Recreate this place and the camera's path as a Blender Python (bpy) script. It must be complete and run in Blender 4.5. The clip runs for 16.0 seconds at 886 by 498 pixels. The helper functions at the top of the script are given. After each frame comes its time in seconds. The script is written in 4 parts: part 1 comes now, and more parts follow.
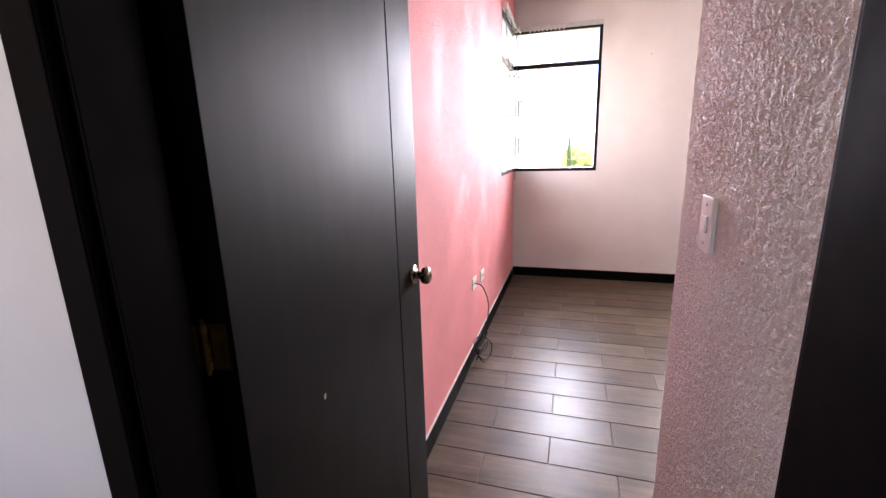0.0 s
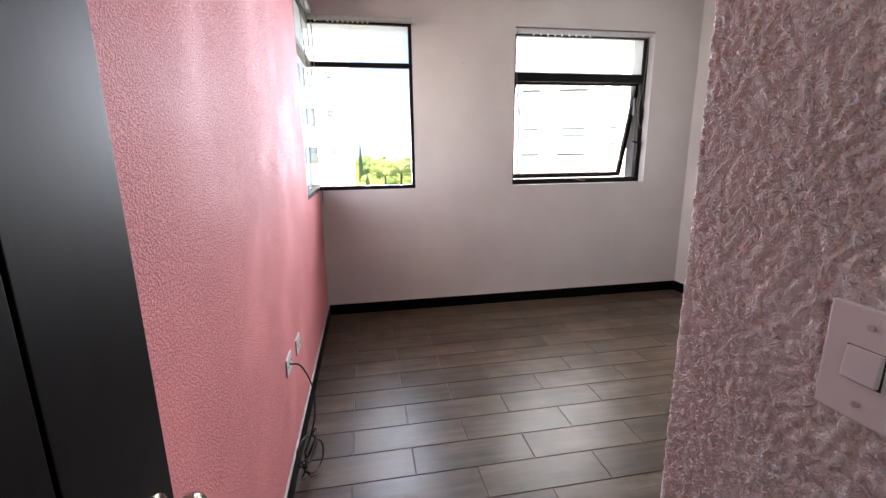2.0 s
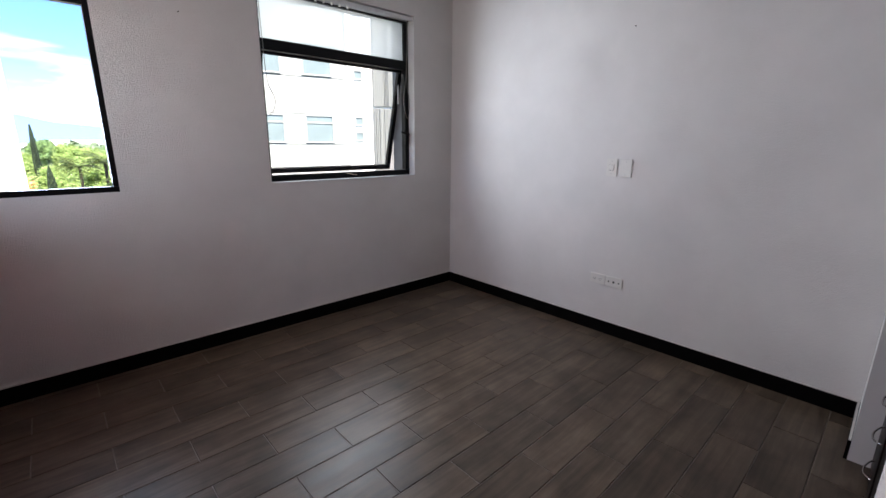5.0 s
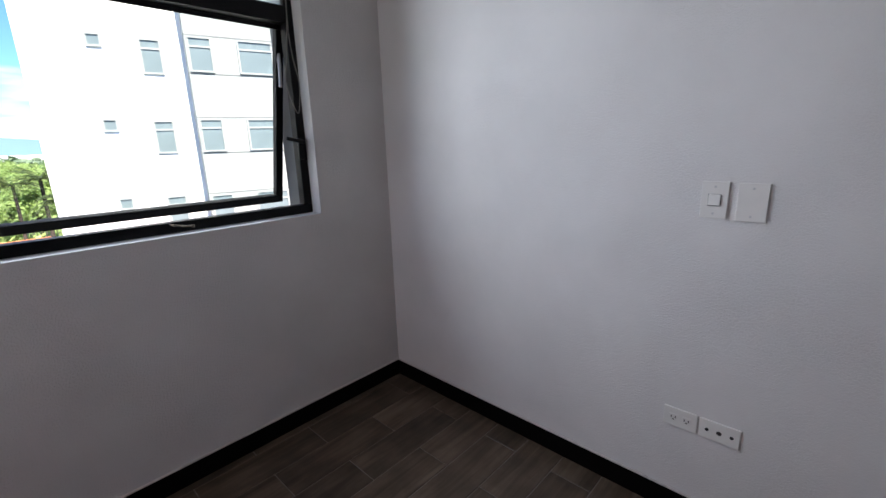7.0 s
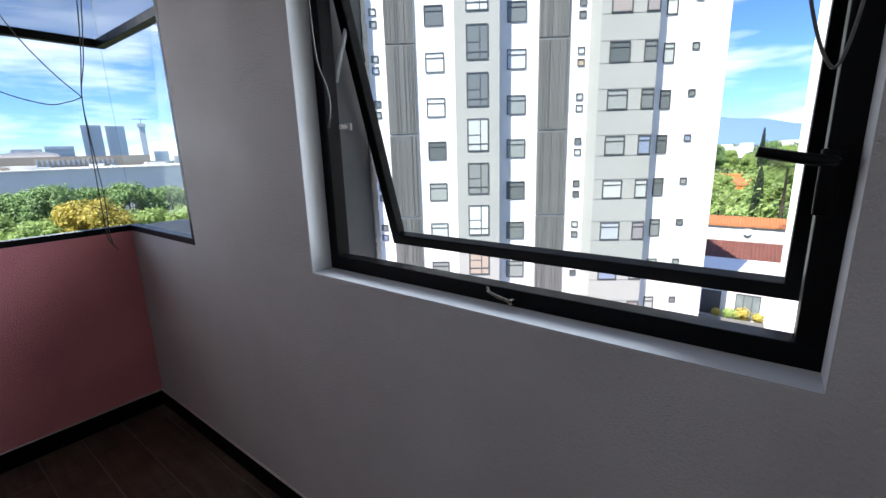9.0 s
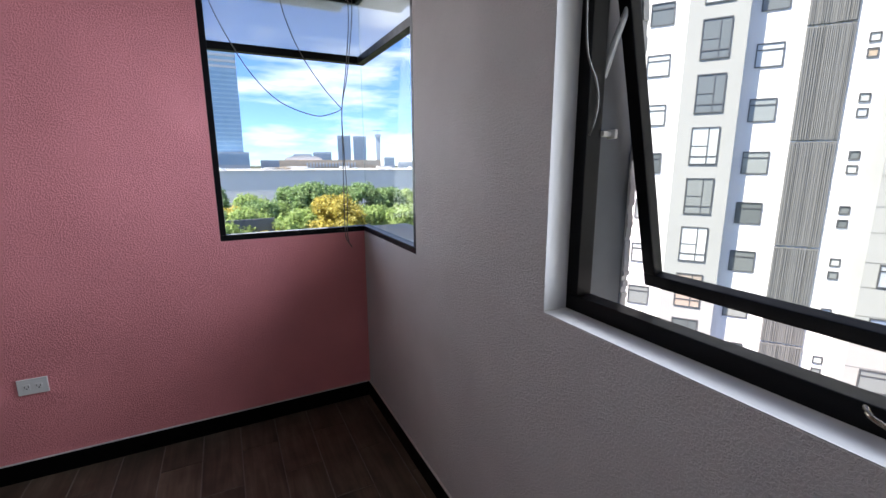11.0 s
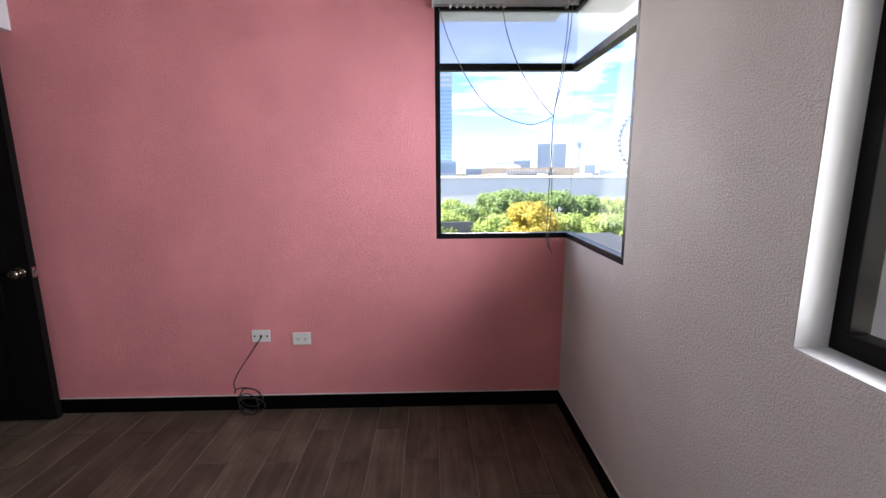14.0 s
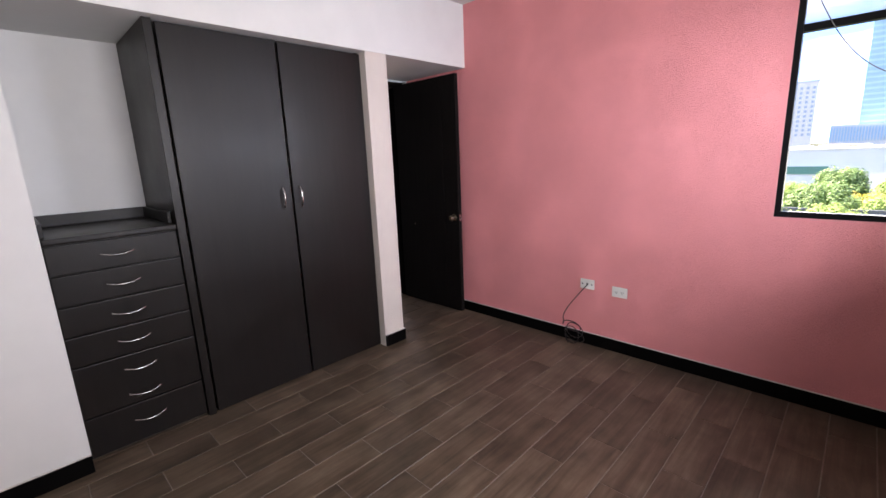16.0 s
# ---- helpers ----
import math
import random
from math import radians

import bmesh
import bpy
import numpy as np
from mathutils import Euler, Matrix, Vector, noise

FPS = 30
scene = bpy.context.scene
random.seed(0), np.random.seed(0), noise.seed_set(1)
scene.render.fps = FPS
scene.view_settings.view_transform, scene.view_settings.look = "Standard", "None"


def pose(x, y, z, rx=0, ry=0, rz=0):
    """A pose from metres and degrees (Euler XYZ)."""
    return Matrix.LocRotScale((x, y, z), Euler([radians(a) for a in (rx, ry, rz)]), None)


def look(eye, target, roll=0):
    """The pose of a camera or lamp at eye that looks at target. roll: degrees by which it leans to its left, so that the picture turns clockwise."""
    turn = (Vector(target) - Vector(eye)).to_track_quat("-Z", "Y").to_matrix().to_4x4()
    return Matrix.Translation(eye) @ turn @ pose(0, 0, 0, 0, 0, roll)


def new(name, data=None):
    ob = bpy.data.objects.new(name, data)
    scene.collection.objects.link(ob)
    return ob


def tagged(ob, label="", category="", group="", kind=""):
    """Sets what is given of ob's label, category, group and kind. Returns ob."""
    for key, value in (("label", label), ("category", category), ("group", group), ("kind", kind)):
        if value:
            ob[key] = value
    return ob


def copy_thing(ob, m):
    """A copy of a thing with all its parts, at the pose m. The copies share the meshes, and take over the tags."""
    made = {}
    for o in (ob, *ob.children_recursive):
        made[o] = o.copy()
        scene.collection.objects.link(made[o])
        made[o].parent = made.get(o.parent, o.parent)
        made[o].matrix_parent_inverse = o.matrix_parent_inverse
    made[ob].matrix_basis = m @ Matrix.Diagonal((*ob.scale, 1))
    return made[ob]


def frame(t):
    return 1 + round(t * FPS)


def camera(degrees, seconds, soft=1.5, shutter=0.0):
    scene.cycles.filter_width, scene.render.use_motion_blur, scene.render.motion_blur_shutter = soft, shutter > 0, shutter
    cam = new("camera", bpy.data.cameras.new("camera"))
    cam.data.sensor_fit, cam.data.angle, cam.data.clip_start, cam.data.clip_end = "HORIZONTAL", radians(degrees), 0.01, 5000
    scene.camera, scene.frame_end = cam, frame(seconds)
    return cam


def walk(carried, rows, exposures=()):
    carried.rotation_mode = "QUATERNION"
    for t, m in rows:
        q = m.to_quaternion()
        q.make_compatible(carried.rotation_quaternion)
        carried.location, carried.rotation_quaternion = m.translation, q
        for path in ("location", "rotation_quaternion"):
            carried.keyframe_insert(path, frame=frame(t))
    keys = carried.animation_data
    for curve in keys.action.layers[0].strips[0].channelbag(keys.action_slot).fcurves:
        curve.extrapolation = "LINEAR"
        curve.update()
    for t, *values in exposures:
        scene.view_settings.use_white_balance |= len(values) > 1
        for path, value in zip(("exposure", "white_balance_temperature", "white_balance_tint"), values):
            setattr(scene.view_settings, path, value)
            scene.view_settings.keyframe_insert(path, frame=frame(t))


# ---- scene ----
# The camera and its walk.
cam = camera(92.1, 16.0)
PATH = [
    (0, (0.549, -4.24, 1.276), (-0.016, -2.376, 0.823), -1.6),
    (0.5, (0.477, -4.088, 1.285), (0.257, -2.141, 0.825), -1.2),
    (1, (0.381, -3.942, 1.292), (0.513, -1.98, 0.844), -0.5),
    (1.5, (0.322, -3.750, 1.281), (0.639, -1.821, 0.841), -0.6),
    (2, (0.353, -3.519, 1.316), (0.695, -1.603, 0.886), -0.8),
    (2.5, (0.36, -3.314, 1.33), (0.762, -1.403, 0.901), -0.6),
    (3, (0.358, -3.114, 1.329), (1.108, -1.307, 0.912), 0.1),
    (3.5, (0.395, -3.026, 1.332), (1.483, -1.401, 0.914), 1.2),
    (4, (0.424, -2.985, 1.321), (1.682, -1.491, 0.892), 2.4),
    (6.5, (1.022, -2.344, 1.339), (2.381, -0.968, 0.829), -1.8),
    (7, (1.735, -1.842, 1.37), (3.144, -0.508, 0.885), -1.8),
    (7.5, (2.395, -1.362, 1.416), (3.264, 0.368, 0.915), -0.6),
    (8, (2.636, -1.101, 1.429), (2.682, 0.849, 0.989), -0.8),
    (8.5, (2.758, -0.939, 1.428), (2.1, 0.896, 0.981), 0.6),
    (9, (2.729, -0.791, 1.423), (1.541, 0.755, 0.974), -1.7),
    (9.5, (2.701, -0.691, 1.441), (1.202, 0.557, 0.999), -1.9),
    (10, (2.707, -0.639, 1.429), (1.015, 0.334, 0.993), -0.9),
    (12.5, (1.893, -0.864, 1.447), (0.109, -0.033, 1.091), -0.2),
    (13, (1.985, -0.815, 1.448), (0.137, -0.129, 1.111), -1.0),
    (13.5, (2.174, -0.804, 1.451), (0.238, -0.44, 1.101), -0.9),
    (14, (2.44, -0.773, 1.43), (0.472, -0.726, 1.076), -0.4),
    (14.5, (2.653, -0.658, 1.436), (0.708, -0.927, 1.053), -1.1),
    (15, (2.81, -0.53, 1.43), (0.998, -1.276, 1.028), -1.0),
    (15.5, (2.897, -0.454, 1.423), (1.295, -1.58, 1.014), -1.9),
    (16, (2.902, -0.416, 1.44), (1.514, -1.794, 1.02), -2.4),
]
EXPOSURES = [(0.0, 3.82, 8600, 32), (1.0, 3.6, 8400, 29), (1.5, 3.28, 8300, 25), (2.5, 2.66, 7800, 20), (3.5, 2.1, 7400, 18), (4.0, 2.08, 7300, 18), (6.5, 2.25, 7000, 17), (7.0, 1.75, 6900, 16), (7.5, 1.1, 6800, 16), (8.0, 1.08, 6800, 16), (9.0, 1.28, 6700, 15), (10.0, 1.38, 6800, 17), (12.5, 1.9, 7400, 21), (14.0, 2.36, 7700, 22), (15.0, 2.75, 8000, 24), (16.0, 2.75, 8100, 26)]
walk(cam, [(t, look(eye, target, roll)) for t, eye, target, roll in PATH], EXPOSURES)

# World and sun.
SUN = Vector((-0.12, -0.99, 1.25)).normalized()
world = bpy.data.worlds.new("sky")
scene.world = world
world.use_nodes = True
wt = world.node_tree
wt.nodes.clear()
w_out = wt.nodes.new("ShaderNodeOutputWorld")
w_bg = wt.nodes.new("ShaderNodeBackground")
w_bg.inputs["Strength"].default_value = 0.115
w_sky = wt.nodes.new("ShaderNodeTexSky")
w_sky.sky_type = "NISHITA"
w_sky.sun_disc = False
w_sky.sun_elevation = math.asin(SUN.z)
w_sky.sun_rotation = math.atan2(SUN.x, SUN.y)
w_sky.altitude = 2200
w_sky.dust_density = 0.25
w_tc = wt.nodes.new("ShaderNodeTexCoord")
w_map = wt.nodes.new("ShaderNodeMapping")
w_map.inputs["Scale"].default_value = (1.6, 1.6, 9.0)
w_map.inputs["Rotation"].default_value = (0.12, 0.1, 0.4)
w_noise = wt.nodes.new("ShaderNodeTexNoise")
w_noise.inputs["Scale"].default_value = 1.7
w_noise.inputs["Detail"].default_value = 7.0
w_noise.inputs["Roughness"].default_value = 0.55
w_ramp = wt.nodes.new("ShaderNodeValToRGB")
w_ramp.color_ramp.elements[0].position, w_ramp.color_ramp.elements[0].color = 0.48, (0, 0, 0, 1)
w_ramp.color_ramp.elements[1].position, w_ramp.color_ramp.elements[1].color = 0.75, (0.75, 0.75, 0.75, 1)
w_mix = wt.nodes.new("ShaderNodeMixRGB")
w_mix.inputs[2].default_value = (9.0, 9.2, 9.4, 1)
wt.links.new(w_tc.outputs["Generated"], w_map.inputs[0])
wt.links.new(w_map.outputs[0], w_noise.inputs["Vector"])
wt.links.new(w_noise.outputs[0], w_ramp.inputs[0])
wt.links.new(w_ramp.outputs[0], w_mix.inputs[0])
w_air = wt.nodes.new("ShaderNodeMixRGB")
w_air.blend_type = "MULTIPLY"
w_air.inputs[0].default_value = 1.0
w_air.inputs[2].default_value = (0.41, 0.63, 1.02, 1)
wt.links.new(w_sky.outputs[0], w_air.inputs[1])
wt.links.new(w_air.outputs[0], w_mix.inputs[1])
wt.links.new(w_mix.outputs[0], w_bg.inputs[0])
wt.links.new(w_bg.outputs[0], w_out.inputs[0])

sun_data = bpy.data.lights.new("sun", "SUN")
sun_data.energy, sun_data.angle, sun_data.color = 5.0, radians(0.5), (1.0, 0.95, 0.88)
new("sun", sun_data).matrix_world = look(SUN * 60, (0, 0, 0))


# Area lamps for the sky's light in the window openings, plus a hall fill.
def opening_light(name, at, turn, w, h, watts, color=(0.93, 0.95, 1.0), spread=148, tilt=78):
    d = bpy.data.lights.new(name, "AREA")
    d.shape, d.size, d.size_y, d.energy, d.color = "RECTANGLE", w, h, watts, color
    d.spread = radians(spread)
    new(name, d).matrix_world = pose(*at, tilt, 0, turn)


opening_light("skylight_north", (0.53, 0.012, 1.68), 180, 0.40, 1.2, 4.0, (0.55, 0.73, 1.0), 106)
opening_light("skylight_west", (-0.012, -0.45, 1.68), -90, 0.52, 1.2, 1.7, (0.86, 0.93, 1.0), 116)
opening_light("skylight_awning", (2.12, 0.062, 1.66), 180, 0.96, 1.12, 7.4, (0.66, 0.82, 1.0), 150, 90)
# Added hall fill; its source and the opening it sits in are unseen.
opening_light("fill_lamp_hall", (-0.5, -5.19, 1.6), 0, 0.6, 1.4, 0.80, (1.0, 0.90, 0.80), tilt=90)


# Materials.
def material(name, color, rough=0.5, metal=0.0, spec=0.5):
    m = bpy.data.materials.new(name)
    m.use_nodes = True
    b = m.node_tree.nodes["Principled BSDF"]
    b.inputs["Base Color"].default_value = (*color, 1)
    b.inputs["Roughness"].default_value = rough
    b.inputs["Metallic"].default_value = metal
    b.inputs["Specular IOR Level"].default_value = spec
    return m


def add(m, kind):
    return m.node_tree.nodes.new(kind)


def wire(m, a, b):
    m.node_tree.links.new(a, b)


def bsdf(m):
    return m.node_tree.nodes["Principled BSDF"]


def coords(m, scale=(1, 1, 1), per_object=False):
    """Object coordinates in metres, scaled; shifted at random from object to object if asked."""
    tc, mp = add(m, "ShaderNodeTexCoord"), add(m, "ShaderNodeMapping")
    mp.inputs["Scale"].default_value = scale
    wire(m, tc.outputs["Object"], mp.inputs[0])
    if per_object:
        info, mul = add(m, "ShaderNodeObjectInfo"), add(m, "ShaderNodeMath")
        mul.operation = "MULTIPLY"
        mul.inputs[1].default_value = 37.0
        comb = add(m, "ShaderNodeCombineXYZ")
        wire(m, info.outputs["Random"], mul.inputs[0])
        for k in range(3):
            wire(m, mul.outputs[0], comb.inputs[k])
        wire(m, comb.outputs[0], mp.inputs["Location"])
    return mp.outputs[0]


def noise_of(m, vec, scale, detail=3.0, rough=0.5, distort=0.0):
    n = add(m, "ShaderNodeTexNoise")
    n.inputs["Scale"].default_value = scale
    n.inputs["Detail"].default_value = detail
    n.inputs["Roughness"].default_value = rough
    n.inputs["Distortion"].default_value = distort
    wire(m, vec, n.inputs["Vector"])
    return n.outputs[0]


def ramp_of(m, fac, stops):
    r = add(m, "ShaderNodeValToRGB")
    e = r.color_ramp.elements
    while len(e) < len(stops):
        e.new(0.5)
    for k, (p, c) in enumerate(stops):
        e[k].position = p
        e[k].color = (*c, 1) if isinstance(c, tuple) else (c, c, c, 1)
    wire(m, fac, r.inputs[0])
    return r.outputs[0]


def mixed(m, fac, a, b, mode="MIX"):
    x = add(m, "ShaderNodeMixRGB")
    x.blend_type = mode
    for k, v in enumerate((fac, a, b)):
        if isinstance(v, (int, float)):
            x.inputs[k].default_value = v if k == 0 else (v, v, v, 1)
        elif isinstance(v, tuple):
            x.inputs[k].default_value = (*v, 1)
        else:
            wire(m, v, x.inputs[k])
    return x.outputs[0]


def bump_of(m, height, strength, distance, before=None):
    b = add(m, "ShaderNodeBump")
    b.inputs["Strength"].default_value = strength
    b.inputs["Distance"].default_value = distance
    wire(m, height, b.inputs["Height"])
    if before is not None:
        wire(m, before, b.inputs["Normal"])
    return b.outputs[0]


def stucco(name, color, size, depth, patchy=0.45, crisp=0.085, waves=0.10):
    """Trowelled textured paint: worm-like grains on a softly uneven wall, with smoother patches."""
    m = material(name, color, 0.62, spec=0.15)
    v = coords(m)
    grain = noise_of(m, v, 1.0 / size, 2.0, 0.55, 0.9)
    grain = ramp_of(m, grain, [(0.515 - crisp, 0.0), (0.515 + crisp, 1.0)])
    patch = ramp_of(m, noise_of(m, v, 3.1, 3.0), [(patchy - 0.12, 0.25), (patchy + 0.12, 1.0)])
    relief = mixed(m, 1.0, grain, patch, "MULTIPLY")
    broad = noise_of(m, v, 1.3, 3.0)
    n1 = bump_of(m, broad, waves, 0.02)
    wire(m, bump_of(m, relief, 0.8, depth, n1), bsdf(m).inputs["Normal"])
    tone = ramp_of(m, noise_of(m, v, 2.2, 5.0, 0.6), [(0.3, 0.90), (0.7, 1.0)])
    wire(m, mixed(m, 1.0, color, tone, "MULTIPLY"), bsdf(m).inputs["Base Color"])
    wire(m, ramp_of(m, patch, [(0.0, 0.5), (1.0, 0.68)]), bsdf(m).inputs["Roughness"])
    return m


def dark_wood(name, color, rough, axis=2, spec=0.14):
    m = material(name, color, rough, spec=spec)
    sc = [26.0, 26.0, 26.0]
    sc[axis] = 1.6
    v = coords(m, tuple(sc), True)
    g = noise_of(m, v, 1.0, 5.0, 0.6, 0.4)
    big = noise_of(m, coords(m), 3.0, 4.0)
    c2 = tuple(min(1, c * 1.35 + 0.001) for c in color)
    wire(m, ramp_of(m, g, [(0.35, color), (0.7, c2)]), bsdf(m).inputs["Base Color"])
    wire(m, ramp_of(m, big, [(0.3, rough - 0.04), (0.7, rough + 0.08)]), bsdf(m).inputs["Roughness"])
    wire(m, bump_of(m, g, 0.12, 0.001), bsdf(m).inputs["Normal"])
    return m


def worn(name, color, rough, metal=0.0, scale=8.0, spread=0.15, spec=0.35):
    """A plain paint, plastic or metal with slight dirt and uneven gloss."""
    m = material(name, color, rough, metal, spec)
    n = noise_of(m, coords(m), scale, 5.0, 0.6)
    wire(m, mixed(m, 1.0, color, ramp_of(m, n, [(0.3, 1.0 - spread), (0.7, 1.0)]), "MULTIPLY"), bsdf(m).inputs["Base Color"])
    wire(m, ramp_of(m, n, [(0.3, max(0.03, rough - 0.06)), (0.7, min(1, rough + 0.08))]), bsdf(m).inputs["Roughness"])
    return m


WHITE = stucco("white_stucco", (0.67, 0.645, 0.62), 0.0066, 0.0024, 0.45)
EAST_WHITE = stucco("fine_white_stucco", (0.67, 0.65, 0.63), 0.0062, 0.0013, 0.55, 0.1, 0.04)
ROUGH_WHITE = stucco("rough_white_stucco", (0.80, 0.715, 0.65), 0.0052, 0.0060, 0.2, 0.10)
PINK = stucco("pink_stucco", (0.85, 0.30, 0.305), 0.0064, 0.0042, 0.42)
PLAIN_WHITE = worn("white_plaster", (0.59, 0.585, 0.57), 0.6, 0.0, 5.0, 0.06)
HALL_GREY = worn("grey_plaster", (0.42, 0.46, 0.45), 0.6, 0.0, 5.0, 0.08)
EXTERIOR = worn("exterior_render", (0.42, 0.44, 0.44), 0.8, 0.0, 3.0, 0.15)
DOOR_WOOD = dark_wood("door_wood", (0.0050, 0.0040, 0.0037), 0.46, spec=0.11)
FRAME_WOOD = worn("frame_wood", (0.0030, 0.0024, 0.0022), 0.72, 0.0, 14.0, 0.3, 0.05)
CLOSET_WOOD = dark_wood("closet_wood", (0.0052, 0.0034, 0.0026), 0.38, spec=0.25)
BASE_WOOD = worn("baseboard_black", (0.0026, 0.0022, 0.0022), 0.5, 0.0, 12.0, 0.3, 0.06)
BLACK_ALU = worn("black_aluminium", (0.0045, 0.0045, 0.005), 0.38, 0.0, 20.0, 0.25, 0.14)
RAIL_ALU = worn("rail_aluminium", (0.55, 0.55, 0.54), 0.4, 0.6, 25.0, 0.2)
CHROME = worn("brushed_steel", (0.62, 0.60, 0.57), 0.22, 1.0, 40.0, 0.2)
NICKEL = worn("antique_nickel", (0.30, 0.25, 0.19), 0.25, 1.0, 40.0, 0.35)
BRASS = worn("brass", (0.50, 0.36, 0.13), 0.32, 1.0, 60.0, 0.5)
PLATE = worn("plate_plastic", (0.68, 0.66, 0.62), 0.35, 0.0, 20.0, 0.05)
SLOT = material("slot_black", (0.01, 0.01, 0.01), 0.6)
CORD = worn("cord_grey", (0.16, 0.155, 0.14), 0.7, 0.0, 60.0, 0.3)
CABLE = worn("cable_black", (0.012, 0.011, 0.011), 0.4, 0.0, 60.0, 0.3)
CAULK = worn("caulk", (0.60, 0.54, 0.51), 0.7, 0.0, 60.0, 0.3)
REVEAL = worn("reveal_grey", (0.17, 0.18, 0.185), 0.7, 0.0, 6.0, 0.2)
GROUT = worn("grout", (0.21, 0.175, 0.15), 0.85, 0.0, 40.0, 0.4)


def floor_tile():
    """Wood-look porcelain planks with streaks along x; tone changes from piece to piece."""
    m = material("plank_tile", (0.07, 0.055, 0.045), 0.34, spec=0.25)
    v = coords(m, (1.0, 1.0, 1.0), True)
    st = coords(m, (2.2, 26.0, 2.0), True)
    streak = noise_of(m, st, 1.0, 6.0, 0.62, 0.6)
    cloud = noise_of(m, v, 5.0, 4.0, 0.55)
    base = ramp_of(m, streak, [(0.25, (0.044, 0.029, 0.019)), (0.50, (0.087, 0.060, 0.041)), (0.72, (0.126, 0.091, 0.064)), (0.9, (0.172, 0.135, 0.102))])
    base = mixed(m, 1.0, base, ramp_of(m, cloud, [(0.3, 0.58), (0.7, 1.26)]), "MULTIPLY")
    info = add(m, "ShaderNodeObjectInfo")
    base = mixed(m, 1.0, base, ramp_of(m, info.outputs["Random"], [(0.0, 0.80), (1.0, 1.14)]), "MULTIPLY")
    wire(m, base, bsdf(m).inputs["Base Color"])
    wire(m, ramp_of(m, streak, [(0.3, 0.30), (0.7, 0.42)]), bsdf(m).inputs["Roughness"])
    wire(m, bump_of(m, streak, 0.22, 0.0012), bsdf(m).inputs["Normal"])
    return m


TILE = floor_tile()


def glass_clear():
    m = bpy.data.materials.new("clear_glass")
    m.use_nodes = True
    nt = m.node_tree
    nt.nodes.clear()
    out, mix = add(m, "ShaderNodeOutputMaterial"), add(m, "ShaderNodeMixShader")
    tr, gl, lw = add(m, "ShaderNodeBsdfTransparent"), add(m, "ShaderNodeBsdfGlossy"), add(m, "ShaderNodeLayerWeight")
    tr.inputs[0].default_value = (0.90, 0.94, 0.93, 1)
    gl.inputs["Roughness"].default_value = 0.02
    lw.inputs["Blend"].default_value = 0.5
    pw, sc = add(m, "ShaderNodeMath"), add(m, "ShaderNodeMath")
    pw.operation, sc.operation = "POWER", "MULTIPLY_ADD"
    pw.inputs[1].default_value = 5.0
    sc.inputs[1].default_value, sc.inputs[2].default_value = 0.14, 0.012
    wire(m, lw.outputs["Facing"], pw.inputs[0])
    wire(m, pw.outputs[0], sc.inputs[0])
    wire(m, sc.outputs[0], mix.inputs[0])
    wire(m, tr.outputs[0], mix.inputs[1])
    wire(m, gl.outputs[0], mix.inputs[2])
    wire(m, mix.outputs[0], out.inputs[0])
    return m


def glass_frosted():
    """Pale translucent film on the upper panes."""
    m = bpy.data.materials.new("frosted_film")
    m.use_nodes = True
    nt = m.node_tree
    nt.nodes.clear()
    out, mix = add(m, "ShaderNodeOutputMaterial"), add(m, "ShaderNodeMixShader")
    tl, df = add(m, "ShaderNodeBsdfTranslucent"), add(m, "ShaderNodeBsdfDiffuse")
    tl.inputs[0].default_value = (0.84, 0.90, 0.90, 1)
    df.inputs[0].default_value = (0.70, 0.74, 0.74, 1)
    mix.inputs[0].default_value = 0.3
    wire(m, tl.outputs[0], mix.inputs[1])
    wire(m, df.outputs[0], mix.inputs[2])
    tr, top = add(m, "ShaderNodeBsdfTransparent"), add(m, "ShaderNodeMixShader")
    tr.inputs[0].default_value = (0.86, 0.93, 0.95, 1)
    top.inputs[0].default_value = 0.6
    wire(m, mix.outputs[0], top.inputs[1])
    wire(m, tr.outputs[0], top.inputs[2])
    wire(m, top.outputs[0], out.inputs[0])
    return m


GLASS = glass_clear()
FROST = glass_frosted()


# Mesh helpers.
def box(bm, x0, x1, y0, y1, z0, z1, bevel=0.0):
    vs = [bm.verts.new((x, y, z)) for x in (x0, x1) for y in (y0, y1) for z in (z0, z1)]
    fs = [bm.faces.new([vs[k] for k in q]) for q in ((0, 1, 3, 2), (4, 6, 7, 5), (0, 4, 5, 1), (2, 3, 7, 6), (0, 2, 6, 4), (1, 5, 7, 3))]
    if bevel:
        es = list({e for f in fs for e in f.edges})
        bmesh.ops.bevel(bm, geom=es, offset=bevel, segments=2, profile=0.6, affect="EDGES", clamp_overlap=True)
    return bm


def boxes(*rows, bevel=0.0):
    bm = bmesh.new()
    for r in rows:
        box(bm, *r, bevel=bevel)
    return bm


def rod(bm, a, b, r0, r1=None, seg=12):
    a, b = Vector(a), Vector(b)
    d = b - a
    m = Matrix.Translation((a + b) / 2) @ d.to_track_quat("Z", "Y").to_matrix().to_4x4()
    bmesh.ops.create_cone(bm, cap_ends=True, segments=seg, radius1=r0, radius2=r0 if r1 is None else r1, depth=d.length, matrix=m)
    return bm


